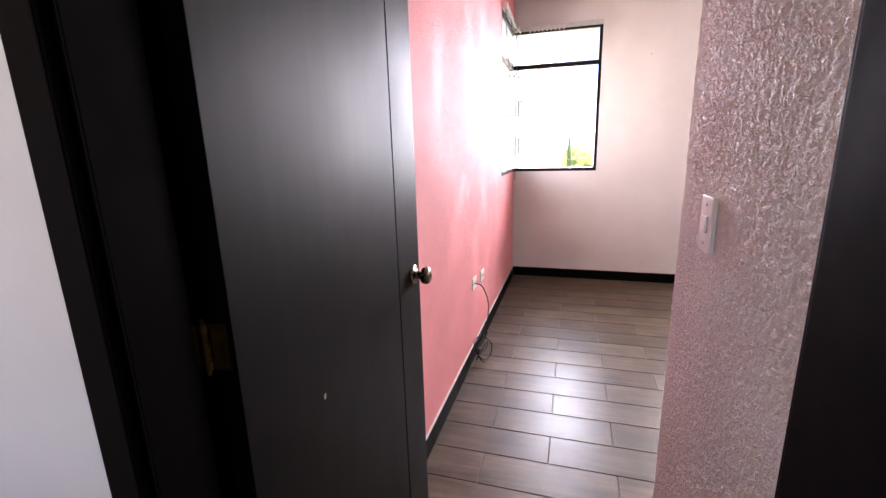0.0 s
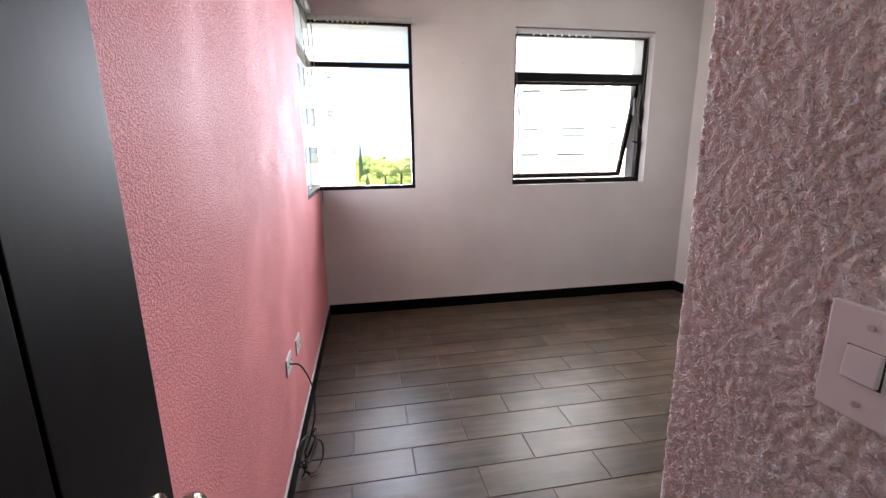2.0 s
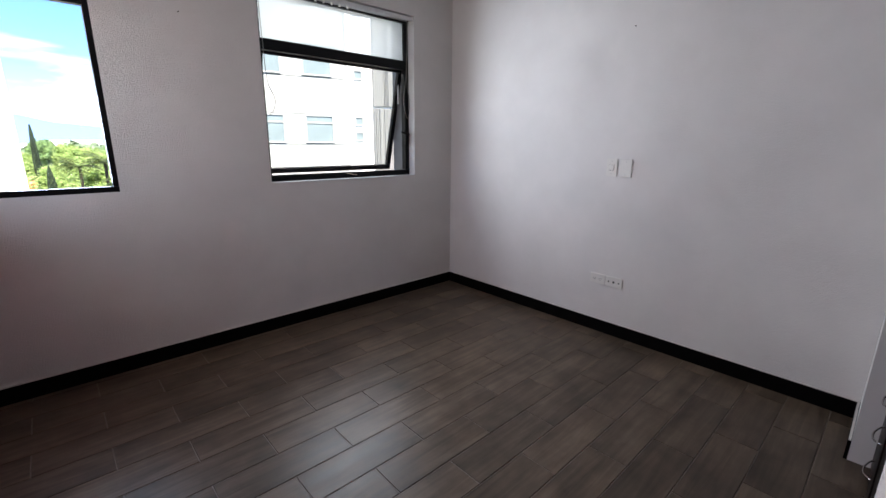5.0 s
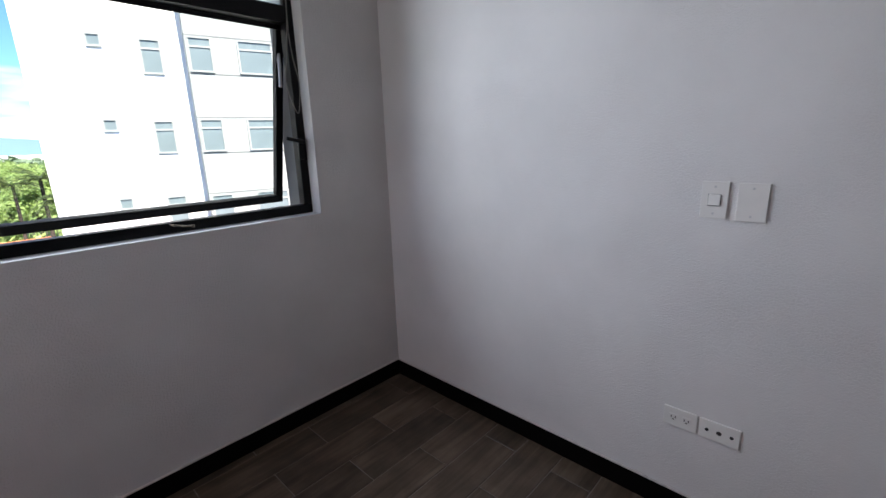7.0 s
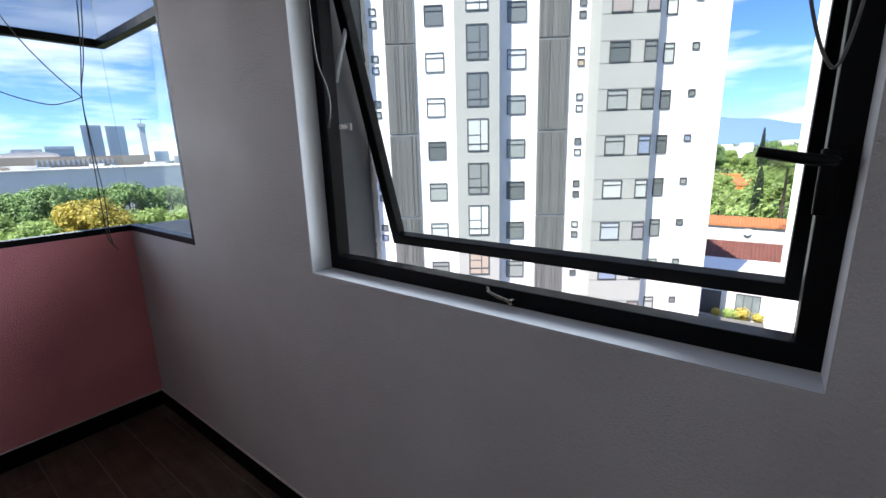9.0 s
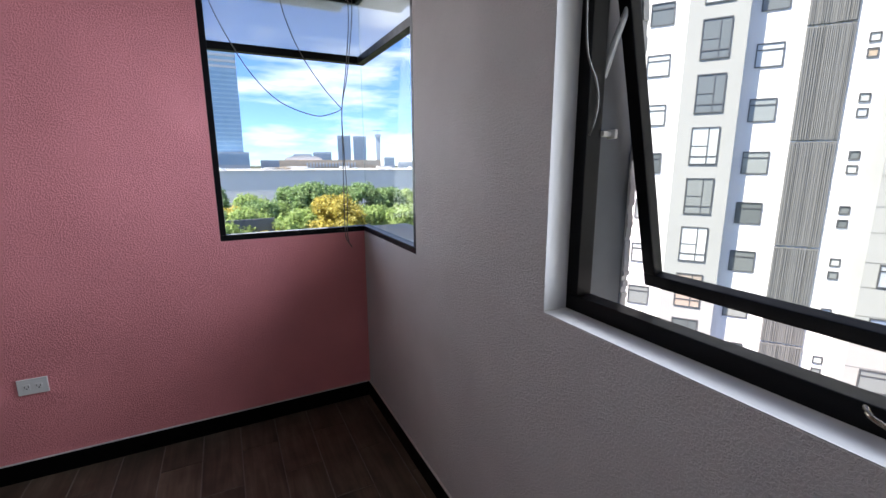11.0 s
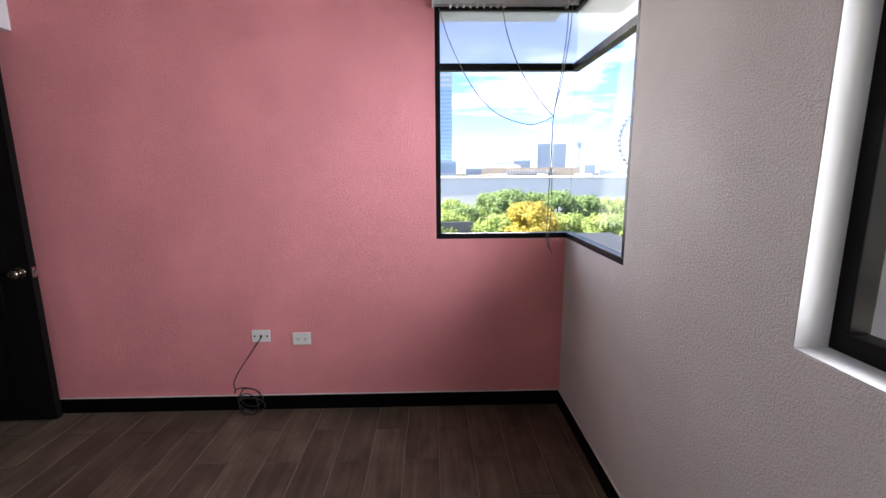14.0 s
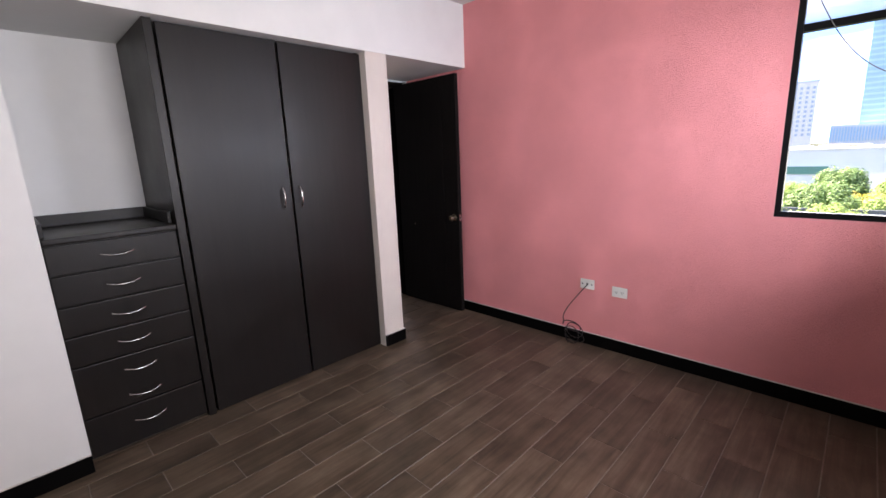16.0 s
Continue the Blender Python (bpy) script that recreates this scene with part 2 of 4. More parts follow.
def turned(bm, profile, m, seg=24):
    """A lathe: rows of (radius, height) round the z axis, then moved by m."""
    rings = []
    for r, h in profile:
        rings.append([bm.verts.new(m @ Vector((r * math.cos(2 * math.pi * k / seg), r * math.sin(2 * math.pi * k / seg), h))) for k in range(seg)])
    for p, q in zip(rings, rings[1:]):
        for k in range(seg):
            bm.faces.new((p[k], p[(k + 1) % seg], q[(k + 1) % seg], q[k]))
    bm.faces.new(rings[0][::-1])
    bm.faces.new(rings[-1])
    return bm


def tube(bm, pts, r, seg=8):
    """A round cord through the points."""
    pts = [Vector(p) for p in pts]
    rings = []
    for k, p in enumerate(pts):
        d = (pts[min(k + 1, len(pts) - 1)] - pts[max(k - 1, 0)]).normalized()
        q = d.to_track_quat("Z", "Y").to_matrix()
        rings.append([bm.verts.new(p + q @ Vector((r * math.cos(2 * math.pi * j / seg), r * math.sin(2 * math.pi * j / seg), 0))) for j in range(seg)])
    for a, b in zip(rings, rings[1:]):
        for j in range(seg):
            bm.faces.new((a[j], a[(j + 1) % seg], b[(j + 1) % seg], b[j]))
    bm.faces.new(rings[0][::-1])
    bm.faces.new(rings[-1])
    return bm


def smooth_path(ctrl, n=10):
    """Catmull-Rom through control points."""
    c = [Vector(p) for p in ctrl]
    c = [2 * c[0] - c[1]] + c + [2 * c[-1] - c[-2]]
    out = []
    for k in range(1, len(c) - 2):
        p0, p1, p2, p3 = c[k - 1:k + 3]
        for j in range(n):
            t = j / n
            out.append(0.5 * ((2 * p1) + (p2 - p0) * t + (2 * p0 - 5 * p1 + 4 * p2 - p3) * t * t + (3 * p1 - p0 - 3 * p2 + p3) * t ** 3))
    out.append(c[-2])
    return out


def data_of(name, bm, mat, smooth=False):
    bmesh.ops.recalc_face_normals(bm, faces=bm.faces)
    me = bpy.data.meshes.new(name)
    bm.to_mesh(me)
    bm.free()
    if mat is not None:
        me.materials.append(mat)
    if smooth:
        me.shade_smooth()
    return me


def part(name, bm, mat, parent, label="", smooth=False):
    ob = new(name, data_of(name, bm, mat, smooth) if isinstance(bm, bmesh.types.BMesh) else bm)
    ob.parent = parent
    if label:
        ob["label"] = label
    return ob


def thing(name, label, category, at=(0, 0, 0), group="", turn=0.0):
    ob = new(name)
    ob.matrix_world = pose(*at, 0, 0, turn)
    return tagged(ob, label, category, group)


def solid(name, bm, mat, label, category, smooth=False, group=""):
    return tagged(new(name, data_of(name, bm, mat, smooth)), label, category, group)


def setting(name, bm, mat, label, category):
    return tagged(new(name, data_of(name, bm, mat)), label, category, kind="structure")


# Plan, in metres: pink wall x = 0, window wall y = 0, floor z = 0.
XE = 3.257          # east wall
YC = -2.95          # front of the closet, passage soffit and piers
CEIL, SOFFIT = 2.655, 2.168
SILL, HEAD = 1.05, 2.302
PX = 0.838          # passage wall with the switch
CWX, CWY = 0.76, -0.752   # corner window ends
WX0, WX1 = 1.588, 2.832   # awning window
DOOR_Y0, DOOR_Y1 = -3.90, -3.70
OUT = 0.30
FZ = 0.008           # top of the planks

# Large structure.
setting("wall_west", boxes((-0.13, 0, -3.70, CWY, -0.02, 2.75), (-0.13, 0, CWY, 0, -0.02, SILL), (-0.13, 0, CWY, 0, HEAD, 2.75)), PINK,
        "coral pink textured stucco wall with a corner window", "wall")
setting("wall_north", boxes((-0.13, WX0, 0, OUT, -0.02, SILL), (WX1, XE, 0, OUT, -0.02, SILL), (WX0, WX1, 0, 0.128, -0.02, SILL), (WX0, WX1, 0.128, OUT, -0.02, SILL - 0.16), (-0.13, XE, 0, OUT, HEAD, 2.75), (CWX, WX0, 0, OUT, SILL, HEAD), (WX1, XE, 0, OUT, SILL, HEAD)), WHITE,
        "white textured stucco wall with two windows", "wall")
setting("wall_east", boxes((XE, XE + 0.15, -3.9, OUT, -0.02, 2.75)), EAST_WHITE, "white textured stucco wall with switches and sockets", "wall")
pier = setting("pier_passage", boxes((PX + 0.006, 1.022, -3.70, YC - 0.004, -0.02, SOFFIT)), ROUGH_WHITE, "white coarse stucco pier between passage and closet", "wall")


def coarse_skin(y0, y1, z0, z1, step):
    """Thrown stucco as a real uneven sheet facing -x, its rim turned back into the wall."""
    ny, nz = int((y1 - y0) / step), int((z1 - z0) / step)
    verts, faces = [], []
    for i in range(-1, ny + 2):
        y = y0 + (y1 - y0) * min(max(i, 0), ny) / ny
        for k in range(nz + 1):
            z = z0 + (z1 - z0) * k / nz
            warp = 0.010 * noise.noise(Vector((y * 38, z * 38, 7.3)))
            n = noise.noise(Vector(((y + warp) * 125, (z - warp) * 125, 1.7))) + 0.45 * noise.noise(Vector((y * 240, z * 240, 4.1)))
            h = min(1.0, max(0.0, 0.5 + 1.5 * n))
            h *= 0.85 + 0.3 * noise.noise(Vector((y * 5, z * 5, 2.0)))
            verts.append((PX + 0.02, y, z) if i in (-1, ny + 1) else (PX + 0.0015 - 0.0030 * h, y, z))
    for i in range(ny + 2):
        for k in range(nz):
            a = i * (nz + 1) + k
            faces.append((a, a + 1, a + nz + 2, a + nz + 1))
    me = bpy.data.meshes.new("stucco_skin")
    me.from_pydata(verts, [], faces)
    me.materials.append(ROUGH_WHITE)
    me.shade_smooth()
    return me


part("stucco_skin", coarse_skin(-3.699, YC - 0.003, 0.0, SOFFIT - 0.001, 0.0036), None, pier, "coarse thrown stucco")
setting("pier_east", boxes((2.832, XE, -3.70, YC, -0.02, SOFFIT)), PLAIN_WHITE, "white stucco pier beside the drawers", "wall")
setting("wall_closet_back", boxes((1.022, 2.832, -3.70, -3.655, -0.02, SOFFIT)), PLAIN_WHITE, "white plaster back of the closet alcove", "wall")
setting("bulkhead", boxes((0, XE, -3.70, YC, SOFFIT, 2.75)), PLAIN_WHITE, "white plaster bulkhead over closet and passage", "wall")
setting("ceiling", boxes((0, XE, YC, 0, CEIL, 2.75)), PLAIN_WHITE, "plain white plaster ceiling", "ceiling")
setting("wall_door", boxes((-1.5, 0.02, DOOR_Y0, DOOR_Y1, -0.02, 2.75), (0.02, 0.862, DOOR_Y0, DOOR_Y1, 2.15, 2.75), (0.862, 3.2, DOOR_Y0, DOOR_Y1, -0.02, 2.75)), HALL_GREY,
        "pale grey plaster wall round the doorway", "wall")
# This unseen wall's opening is made up to go with the hall fill.
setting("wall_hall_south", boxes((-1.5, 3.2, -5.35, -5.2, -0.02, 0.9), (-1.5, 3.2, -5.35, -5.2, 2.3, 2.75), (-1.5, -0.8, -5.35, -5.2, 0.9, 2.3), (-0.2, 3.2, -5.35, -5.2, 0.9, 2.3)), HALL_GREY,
        "unseen pale grey plaster hall wall with an added opening", "wall")
setting("wall_hall_west", boxes((-1.65, -1.5, -5.35, -3.7, -0.02, 2.75)), HALL_GREY, "pale grey plaster hall wall", "wall")
setting("wall_hall_east", boxes((3.2, 3.35, -5.35, -3.9, -0.02, 2.75)), HALL_GREY, "pale grey plaster hall wall", "wall")
setting("ceiling_hall", boxes((-1.5, 3.2, -5.2, DOOR_Y0, 2.45, 2.75)), PLAIN_WHITE, "plain white hall ceiling", "ceiling")
# Unseen slab, run out past the hall wall to keep sun off its opening.
setting("shading_slab", boxes((-1.7, 3.5, -7.2, 0.35, 2.76, 3.0)), EXTERIOR, "unseen grey slab over the flat, extended to shade the hall opening", "roof")

# Baseboards with a bead of caulk.
BB, BT = 0.098, 0.013


def baseboard(name, x0, x1, y0, y1):
    bm = boxes((x0, x1, y0, y1, 0.0, BB), bevel=0.003)
    ob = setting(name, bm, BASE_WOOD, "black painted baseboard along the wall", "baseboard")
    part("caulk", boxes((x0 + 0.002, x1 - 0.002, y0 + 0.002, y1 - 0.002, BB, BB + 0.0035)), CAULK, ob, "uneven pale caulk bead")


baseboard("baseboard_west", 0.0, BT, -3.69, -BT)
baseboard("baseboard_north", 0.0, XE, -BT, 0.0)
baseboard("baseboard_east", XE - BT, XE, YC, -BT)
baseboard("baseboard_pier_east", 2.832, XE - BT, YC, YC + BT)
baseboard("baseboard_pier", PX - BT, 1.022, YC - 0.004, YC + 0.009)
baseboard("baseboard_passage", PX - BT, PX, -3.675, YC - 0.004)
baseboard("baseboard_hall_south", -1.5, 3.2, -5.2, -5.2 + BT)


# Corner window: butt-jointed glass, black frame, frosted upper lights.
cw = tagged(new("window_1"), "black-framed corner window with a frameless glass corner and frosted top", "window", kind="structure")
FB = 0.03
part("bottom_rail", boxes((-0.045, 0.0, CWY, 0.0, SILL, SILL + FB), bevel=0.002), BLACK_ALU, cw)
part("bottom_rail", boxes((-0.045, CWX, 0.0, 0.045, SILL, SILL + FB), bevel=0.002), BLACK_ALU, cw)
part("top_rail", boxes((-0.045, 0.0, CWY, 0.0, HEAD - FB, HEAD), bevel=0.002), BLACK_ALU, cw)
part("top_rail", boxes((-0.045, CWX, 0.0, 0.045, HEAD - FB, HEAD), bevel=0.002), BLACK_ALU, cw)
part("stile", boxes((-0.045, 0.0, CWY, CWY + 0.028, SILL + FB, HEAD - FB), bevel=0.002), BLACK_ALU, cw)
part("stile", boxes((CWX - 0.026, CWX, 0.0, 0.045, SILL + FB, HEAD - FB), bevel=0.002), BLACK_ALU, cw)
part("transom", boxes((-0.045, -0.002, CWY + 0.028, 0.0, 1.972, 2.008), bevel=0.002), BLACK_ALU, cw)
part("transom", boxes((-0.045, CWX - 0.026, 0.002, 0.045, 1.972, 2.008), bevel=0.002), BLACK_ALU, cw)


def pane(name, parent, x0, x1, y0, y1, z0, z1, mat, label=""):
    ob = part(name, boxes((x0, x1, y0, y1, z0, z1)), mat, parent, label)
    ob.visible_shadow = mat is FROST
    return ob


pane("pane", cw, -0.026, -0.020, CWY + 0.02, 0.026, SILL + 0.02, 1.980, GLASS, "clear glass")
pane("pane", cw, -0.019, CWX - 0.02, 0.020, 0.026, SILL + 0.02, 1.980, GLASS, "clear glass")
pane("frosted_pane", cw, -0.026, -0.020, CWY + 0.02, 0.026, 2.0, HEAD - 0.02, FROST, "frosted pale film")
pane("frosted_pane", cw, -0.019, CWX - 0.02, 0.020, 0.026, 2.0, HEAD - 0.02, FROST, "frosted pale film")
setting("ledge", boxes((-0.16, CWX + 0.05, 0.046, OUT + 0.03, SILL - 0.05, SILL + 0.004)), EXTERIOR, "grey rendered ledge outside the corner window", "ledge")

# Awning window, its sash pushed out.
FY0, FY1 = 0.078, 0.128
aw = tagged(new("window_2"), "black aluminium awning window, sash pushed open, frosted top light", "window", kind="structure")
part("bottom_rail", boxes((WX0, WX1, FY0, FY1, SILL, SILL + 0.045), bevel=0.003), BLACK_ALU, aw)
part("top_rail", boxes((WX0, WX1, FY0, FY1, HEAD - 0.045, HEAD), bevel=0.003), BLACK_ALU, aw)
part("stile", boxes((WX0, WX0 + 0.04, FY0, FY1, SILL + 0.045, HEAD - 0.045), bevel=0.003), BLACK_ALU, aw)
part("stile", boxes((WX1 - 0.042, WX1, FY0, FY1, SILL + 0.045, HEAD - 0.045), bevel=0.003), BLACK_ALU, aw)
part("transom", boxes((WX0 + 0.04, WX1 - 0.042, FY0, FY1, 1.905, 1.975), bevel=0.003), BLACK_ALU, aw)
pane("frosted_pane", aw, WX0 + 0.03, WX1 - 0.03, 0.1, 0.106, 1.965, HEAD - 0.035, FROST, "frosted pale film")
sash = part("sash", boxes((0, 1.19, -0.018, 0.018, -0.86, -0.822), (0, 1.19, -0.018, 0.018, -0.035, 0.0), (0, 0.036, -0.018, 0.018, -0.822, -0.035), (1.154, 1.19, -0.018, 0.018, -0.822, -0.035), bevel=0.003), BLACK_ALU, aw, "black sash tilted outwards")
sash.matrix_local = pose(1.622, 0.148, 1.925, 14.5, 0, 0)
sp = pane("pane", sash, 0.03, 1.16, -0.003, 0.003, -0.83, -0.03, GLASS, "clear glass")
for sx in (WX0 + 0.047, WX1 - 0.05):
    part("stay_arm", tube(bmesh.new(), [(sx - 0.018, 0.134, 1.64), (sx - 0.004, 0.15, 1.72), (sx + 0.012, 0.178, 1.82)], 0.008), RAIL_ALU, aw, "pale steel friction stay")
lev = bmesh.new()
box(lev, WX1 - 0.048, WX1 - 0.022, 0.062, 0.078, 1.31, 1.41, 0.004)
tube(lev, smooth_path([(WX1 - 0.035, 0.066, 1.392), (WX1 - 0.036, 0.035, 1.392), (WX1 - 0.075, 0.025, 1.398), (WX1 - 0.125, 0.022, 1.408)], 6), 0.0085)
part("lever", lev, BLACK_ALU, aw, "black lever handle", True)
lat = bmesh.new()
tube(lat, smooth_path([(2.20, 0.075, 1.090), (2.215, 0.058, 1.085), (2.25, 0.052, 1.078), (2.281, 0.05, 1.074)], 6), 0.0042)
box(lat, 2.272, 2.283, 0.044, 0.06, 1.068, 1.080, 0.002)
part("latch", lat, NICKEL, aw, "worn steel pull latch", True)

part("catch", box(rod(bmesh.new(), (1.632, 0.125, 1.505), (1.632, 0.155, 1.505), 0.007), 1.622, 1.650, 0.150, 0.160, 1.494, 1.516, 0.003), PLATE, aw, "small white plastic catch")

# Smooth painted lining of the inner reveal.
for x0, x1, z0, z1 in ((WX0, WX0 + 0.003, SILL + 0.003, HEAD), (WX1 - 0.003, WX1, SILL + 0.003, HEAD), (WX0, WX1, SILL, SILL + 0.003)):
    setting("trim", boxes((x0, x1, 0.001, FY0 - 0.0005, z0, z1)), PLAIN_WHITE, "smooth white painted window reveal", "reveal")

# Grey render lining the outer reveals, with a ragged plaster edge.
rv = setting("window_reveal", boxes((WX0, WX0 + 0.004, 0.1285, OUT, SILL - 0.15, HEAD), (WX1 - 0.004, WX1, 0.1285, OUT, SILL - 0.15, HEAD), (WX0 + 0.004, WX1 - 0.004, 0.1285, OUT, HEAD - 0.004, HEAD)), REVEAL, "grey rendered outer window reveal", "reveal")
rq = random.Random(8)
edge_bm = bmesh.new()
ez = SILL - 0.1
while ez < HEAD - 0.02:
    eh = rq.uniform(0.008, 0.03)
    box(edge_bm, WX0 + 0.0045, WX0 + 0.0045 + rq.uniform(0.002, 0.010), OUT - 0.02, OUT + 0.001, ez, ez + eh)
    ez += eh
part("plaster_edge", edge_bm, PLAIN_WHITE, rv, "ragged white plaster edge")

# Door in the passage, standing open against the pink wall.
dr = tagged(new("door_1"), "dark-stained flush wooden door standing open against the pink wall", "door", kind="structure")
dr.matrix_world = pose(0.058, -3.805, 0, 0, 0, 0.55)
leaf = part("leaf", boxes((0, 0.038, 0.018, 0.637, 0.016, 2.128), (0, 0.038, 0.643, 0.813, 0.016, 2.128), (0.0, 0.033, 0.637, 0.643, 0.016, 2.128), bevel=0.0012), DOOR_WOOD, dr)


KNOB = [(0.031, 0.0), (0.032, 0.002), (0.031, 0.005), (0.024, 0.008), (0.015, 0.010), (0.0115, 0.014), (0.0115, 0.022), (0.015, 0.025), (0.0215, 0.029), (0.0260, 0.034), (0.0275, 0.040), (0.0270, 0.046), (0.0245, 0.051), (0.019, 0.055), (0.010, 0.057), (0.003, 0.0575)]


def knob(parent, y, z, side):
    bm = bmesh.new()
    m = Matrix.Translation((0.038 if side > 0 else 0.0, y, z)) @ Euler((0, radians(90 * side), 0)).to_matrix().to_4x4()
    turned(bm, KNOB, m, 32)
    part("knob", bm, NICKEL, parent, "round antique nickel knob", True)


knob(dr, 0.758, 0.900, 1)
bmk = bmesh.new()
turned(bmk, [(r, h * 0.62) for r, h in KNOB], Matrix.Translation((0.0, 0.758, 0.900)) @ Euler((0, radians(-90), 0)).to_matrix().to_4x4())
part("knob", bmk, NICKEL, dr, "round antique nickel knob", True)
part("latch_plate", boxes((0.008, 0.030, 0.8125, 0.815, 0.870, 0.930), (0.013, 0.025, 0.815, 0.825, 0.890, 0.910), bevel=0.001), CHROME, dr, "steel latch plate")
part("chip", boxes((0.0375, 0.0386, 0.224, 0.230, 0.797, 0.808)), CAULK, dr, "small chip in the stain")
for hz in (0.27, 1.008, 1.82):
    hb = boxes((0.001, 0.029, 0.0145, 0.0175, hz - 0.036, hz + 0.036), (-0.013, -0.010, -0.019, 0.012, hz - 0.036, hz + 0.036))
    for k in range(5):
        rod(hb, (-0.006, 0.010, hz - 0.036 + 0.0145 * k), (-0.006, 0.010, hz - 0.0225 + 0.0145 * k), 0.0062 if k % 2 else 0.0068)
    rod(hb, (-0.006, 0.010, hz - 0.044), (-0.006, 0.010, hz + 0.044), 0.004)
    for sz in (-0.022, 0.0, 0.022):
        rod(hb, (0.016, 0.0133, hz + sz), (0.016, 0.0146, hz + sz), 0.0045)
        rod(hb, (-0.0102, -0.006, hz + sz), (-0.0090, -0.006, hz + sz), 0.0045)
    part("hinge", hb, BRASS, dr, "tarnished brass butt hinge")

fr = tagged(new("door_frame"), "dark-stained wooden door frame", "door frame", kind="structure")
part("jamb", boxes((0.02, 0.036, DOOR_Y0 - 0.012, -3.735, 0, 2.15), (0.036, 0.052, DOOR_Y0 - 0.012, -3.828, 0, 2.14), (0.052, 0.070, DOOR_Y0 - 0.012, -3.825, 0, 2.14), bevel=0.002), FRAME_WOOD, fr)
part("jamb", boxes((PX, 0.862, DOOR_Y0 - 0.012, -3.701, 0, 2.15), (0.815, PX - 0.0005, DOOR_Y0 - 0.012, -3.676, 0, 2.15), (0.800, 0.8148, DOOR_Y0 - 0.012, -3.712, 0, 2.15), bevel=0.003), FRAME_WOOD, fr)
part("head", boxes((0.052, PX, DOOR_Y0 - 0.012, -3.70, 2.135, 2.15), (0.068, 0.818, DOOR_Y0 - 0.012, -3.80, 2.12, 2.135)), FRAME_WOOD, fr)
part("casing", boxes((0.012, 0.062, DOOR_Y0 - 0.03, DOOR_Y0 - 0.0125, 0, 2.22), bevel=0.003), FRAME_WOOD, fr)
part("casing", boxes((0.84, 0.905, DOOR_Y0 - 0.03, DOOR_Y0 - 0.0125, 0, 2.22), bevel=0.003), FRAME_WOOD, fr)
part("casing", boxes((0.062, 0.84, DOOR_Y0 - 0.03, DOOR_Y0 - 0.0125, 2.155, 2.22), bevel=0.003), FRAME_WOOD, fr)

# Wardrobe with two doors.
WF = -3.015
wd = thing("wardrobe", "dark-stained built-in wardrobe with two tall flush doors", "wardrobe", (1.0, WF, 0))
part("side_panel", boxes((1.250, 1.29, -0.637, 0.004, 0.0, SOFFIT - 0.002), bevel=0.002), CLOSET_WOOD, wd)
part("side_panel", boxes((0.024, 0.05, -0.637, -0.024, 0.0, SOFFIT - 0.002)), CLOSET_WOOD, wd)
part("plinth", boxes((0.05, 1.250, -0.06, -0.03, 0.0, 0.02)), CLOSET_WOOD, wd)
for x0, x1, hx in ((0.026, 0.612, 0.570), (0.627, 1.236, 0.686)):
    d = part("door", boxes((x0, x1, -0.02, 0.0, 0.016, SOFFIT - 0.012), bevel=0.0025), CLOSET_WOOD, wd)
    hb = bmesh.new()
    tube(hb, smooth_path([(hx, 0.0, 1.168), (hx, 0.010, 1.172), (hx, 0.026, 1.20), (hx, 0.030, 1.232), (hx, 0.026, 1.264), (hx, 0.010, 1.292), (hx, 0.0, 1.296)], 5), 0.0055)
    part("handle", hb, CHROME, d, "brushed steel bow handle", True)

# Drawer chest in the alcove.
CX0, CX1 = 2.2925, 2.830
ch = thing("drawer_chest", "dark-stained built-in chest of drawers with a galleried top", "drawers", (0, 0, 0))
part("carcass", boxes((CX0, CX1, -3.65, -3.045, 0.02, 1.118)), CLOSET_WOOD, ch)
tp = boxes((CX0, CX1, -3.65, -3.01, 1.12, 1.15), bevel=0.008)
part("top", tp, CLOSET_WOOD, ch)
part("gallery", boxes((CX0 + 0.002, CX1 - 0.002, -3.652, -3.634, 1.151, 1.215), bevel=0.003), CLOSET_WOOD, ch)
part("gallery", boxes((CX0 + 0.002, CX0 + 0.020, -3.633, -3.08, 1.151, 1.215), bevel=0.003), CLOSET_WOOD, ch)
part("gallery", boxes((CX1 - 0.020, CX1 - 0.002, -3.633, -3.08, 1.151, 1.215), bevel=0.003), CLOSET_WOOD, ch)
for z0, z1, pulls in ((0.976, 1.112, (1.046,)), (0.824, 0.970, (0.896,)), (0.675, 0.818, (0.742,)), (0.520, 0.669, (0.595,)), (0.246, 0.514, (0.440, 0.298)), (0.03, 0.240, (0.150,))):
    dw = part("drawer", boxes((CX0 + 0.004, CX1 - 0.003, -3.044, -3.022, z0, z1), bevel=0.004), CLOSET_WOOD, ch)
    for pz in pulls:
        hb = bmesh.new()
        tube(hb, smooth_path([(2.492, -3.022, pz + 0.005), (2.496, -3.012, pz + 0.004), (2.53, -2.998, pz - 0.004), (2.562, -2.995, pz - 0.006), (2.594, -2.998, pz - 0.004), (2.628, -3.012, pz + 0.004), (2.632, -3.022, pz + 0.005)], 5), 0.0032)
        part("handle", hb, CHROME, dw, "brushed steel bow pull", True)


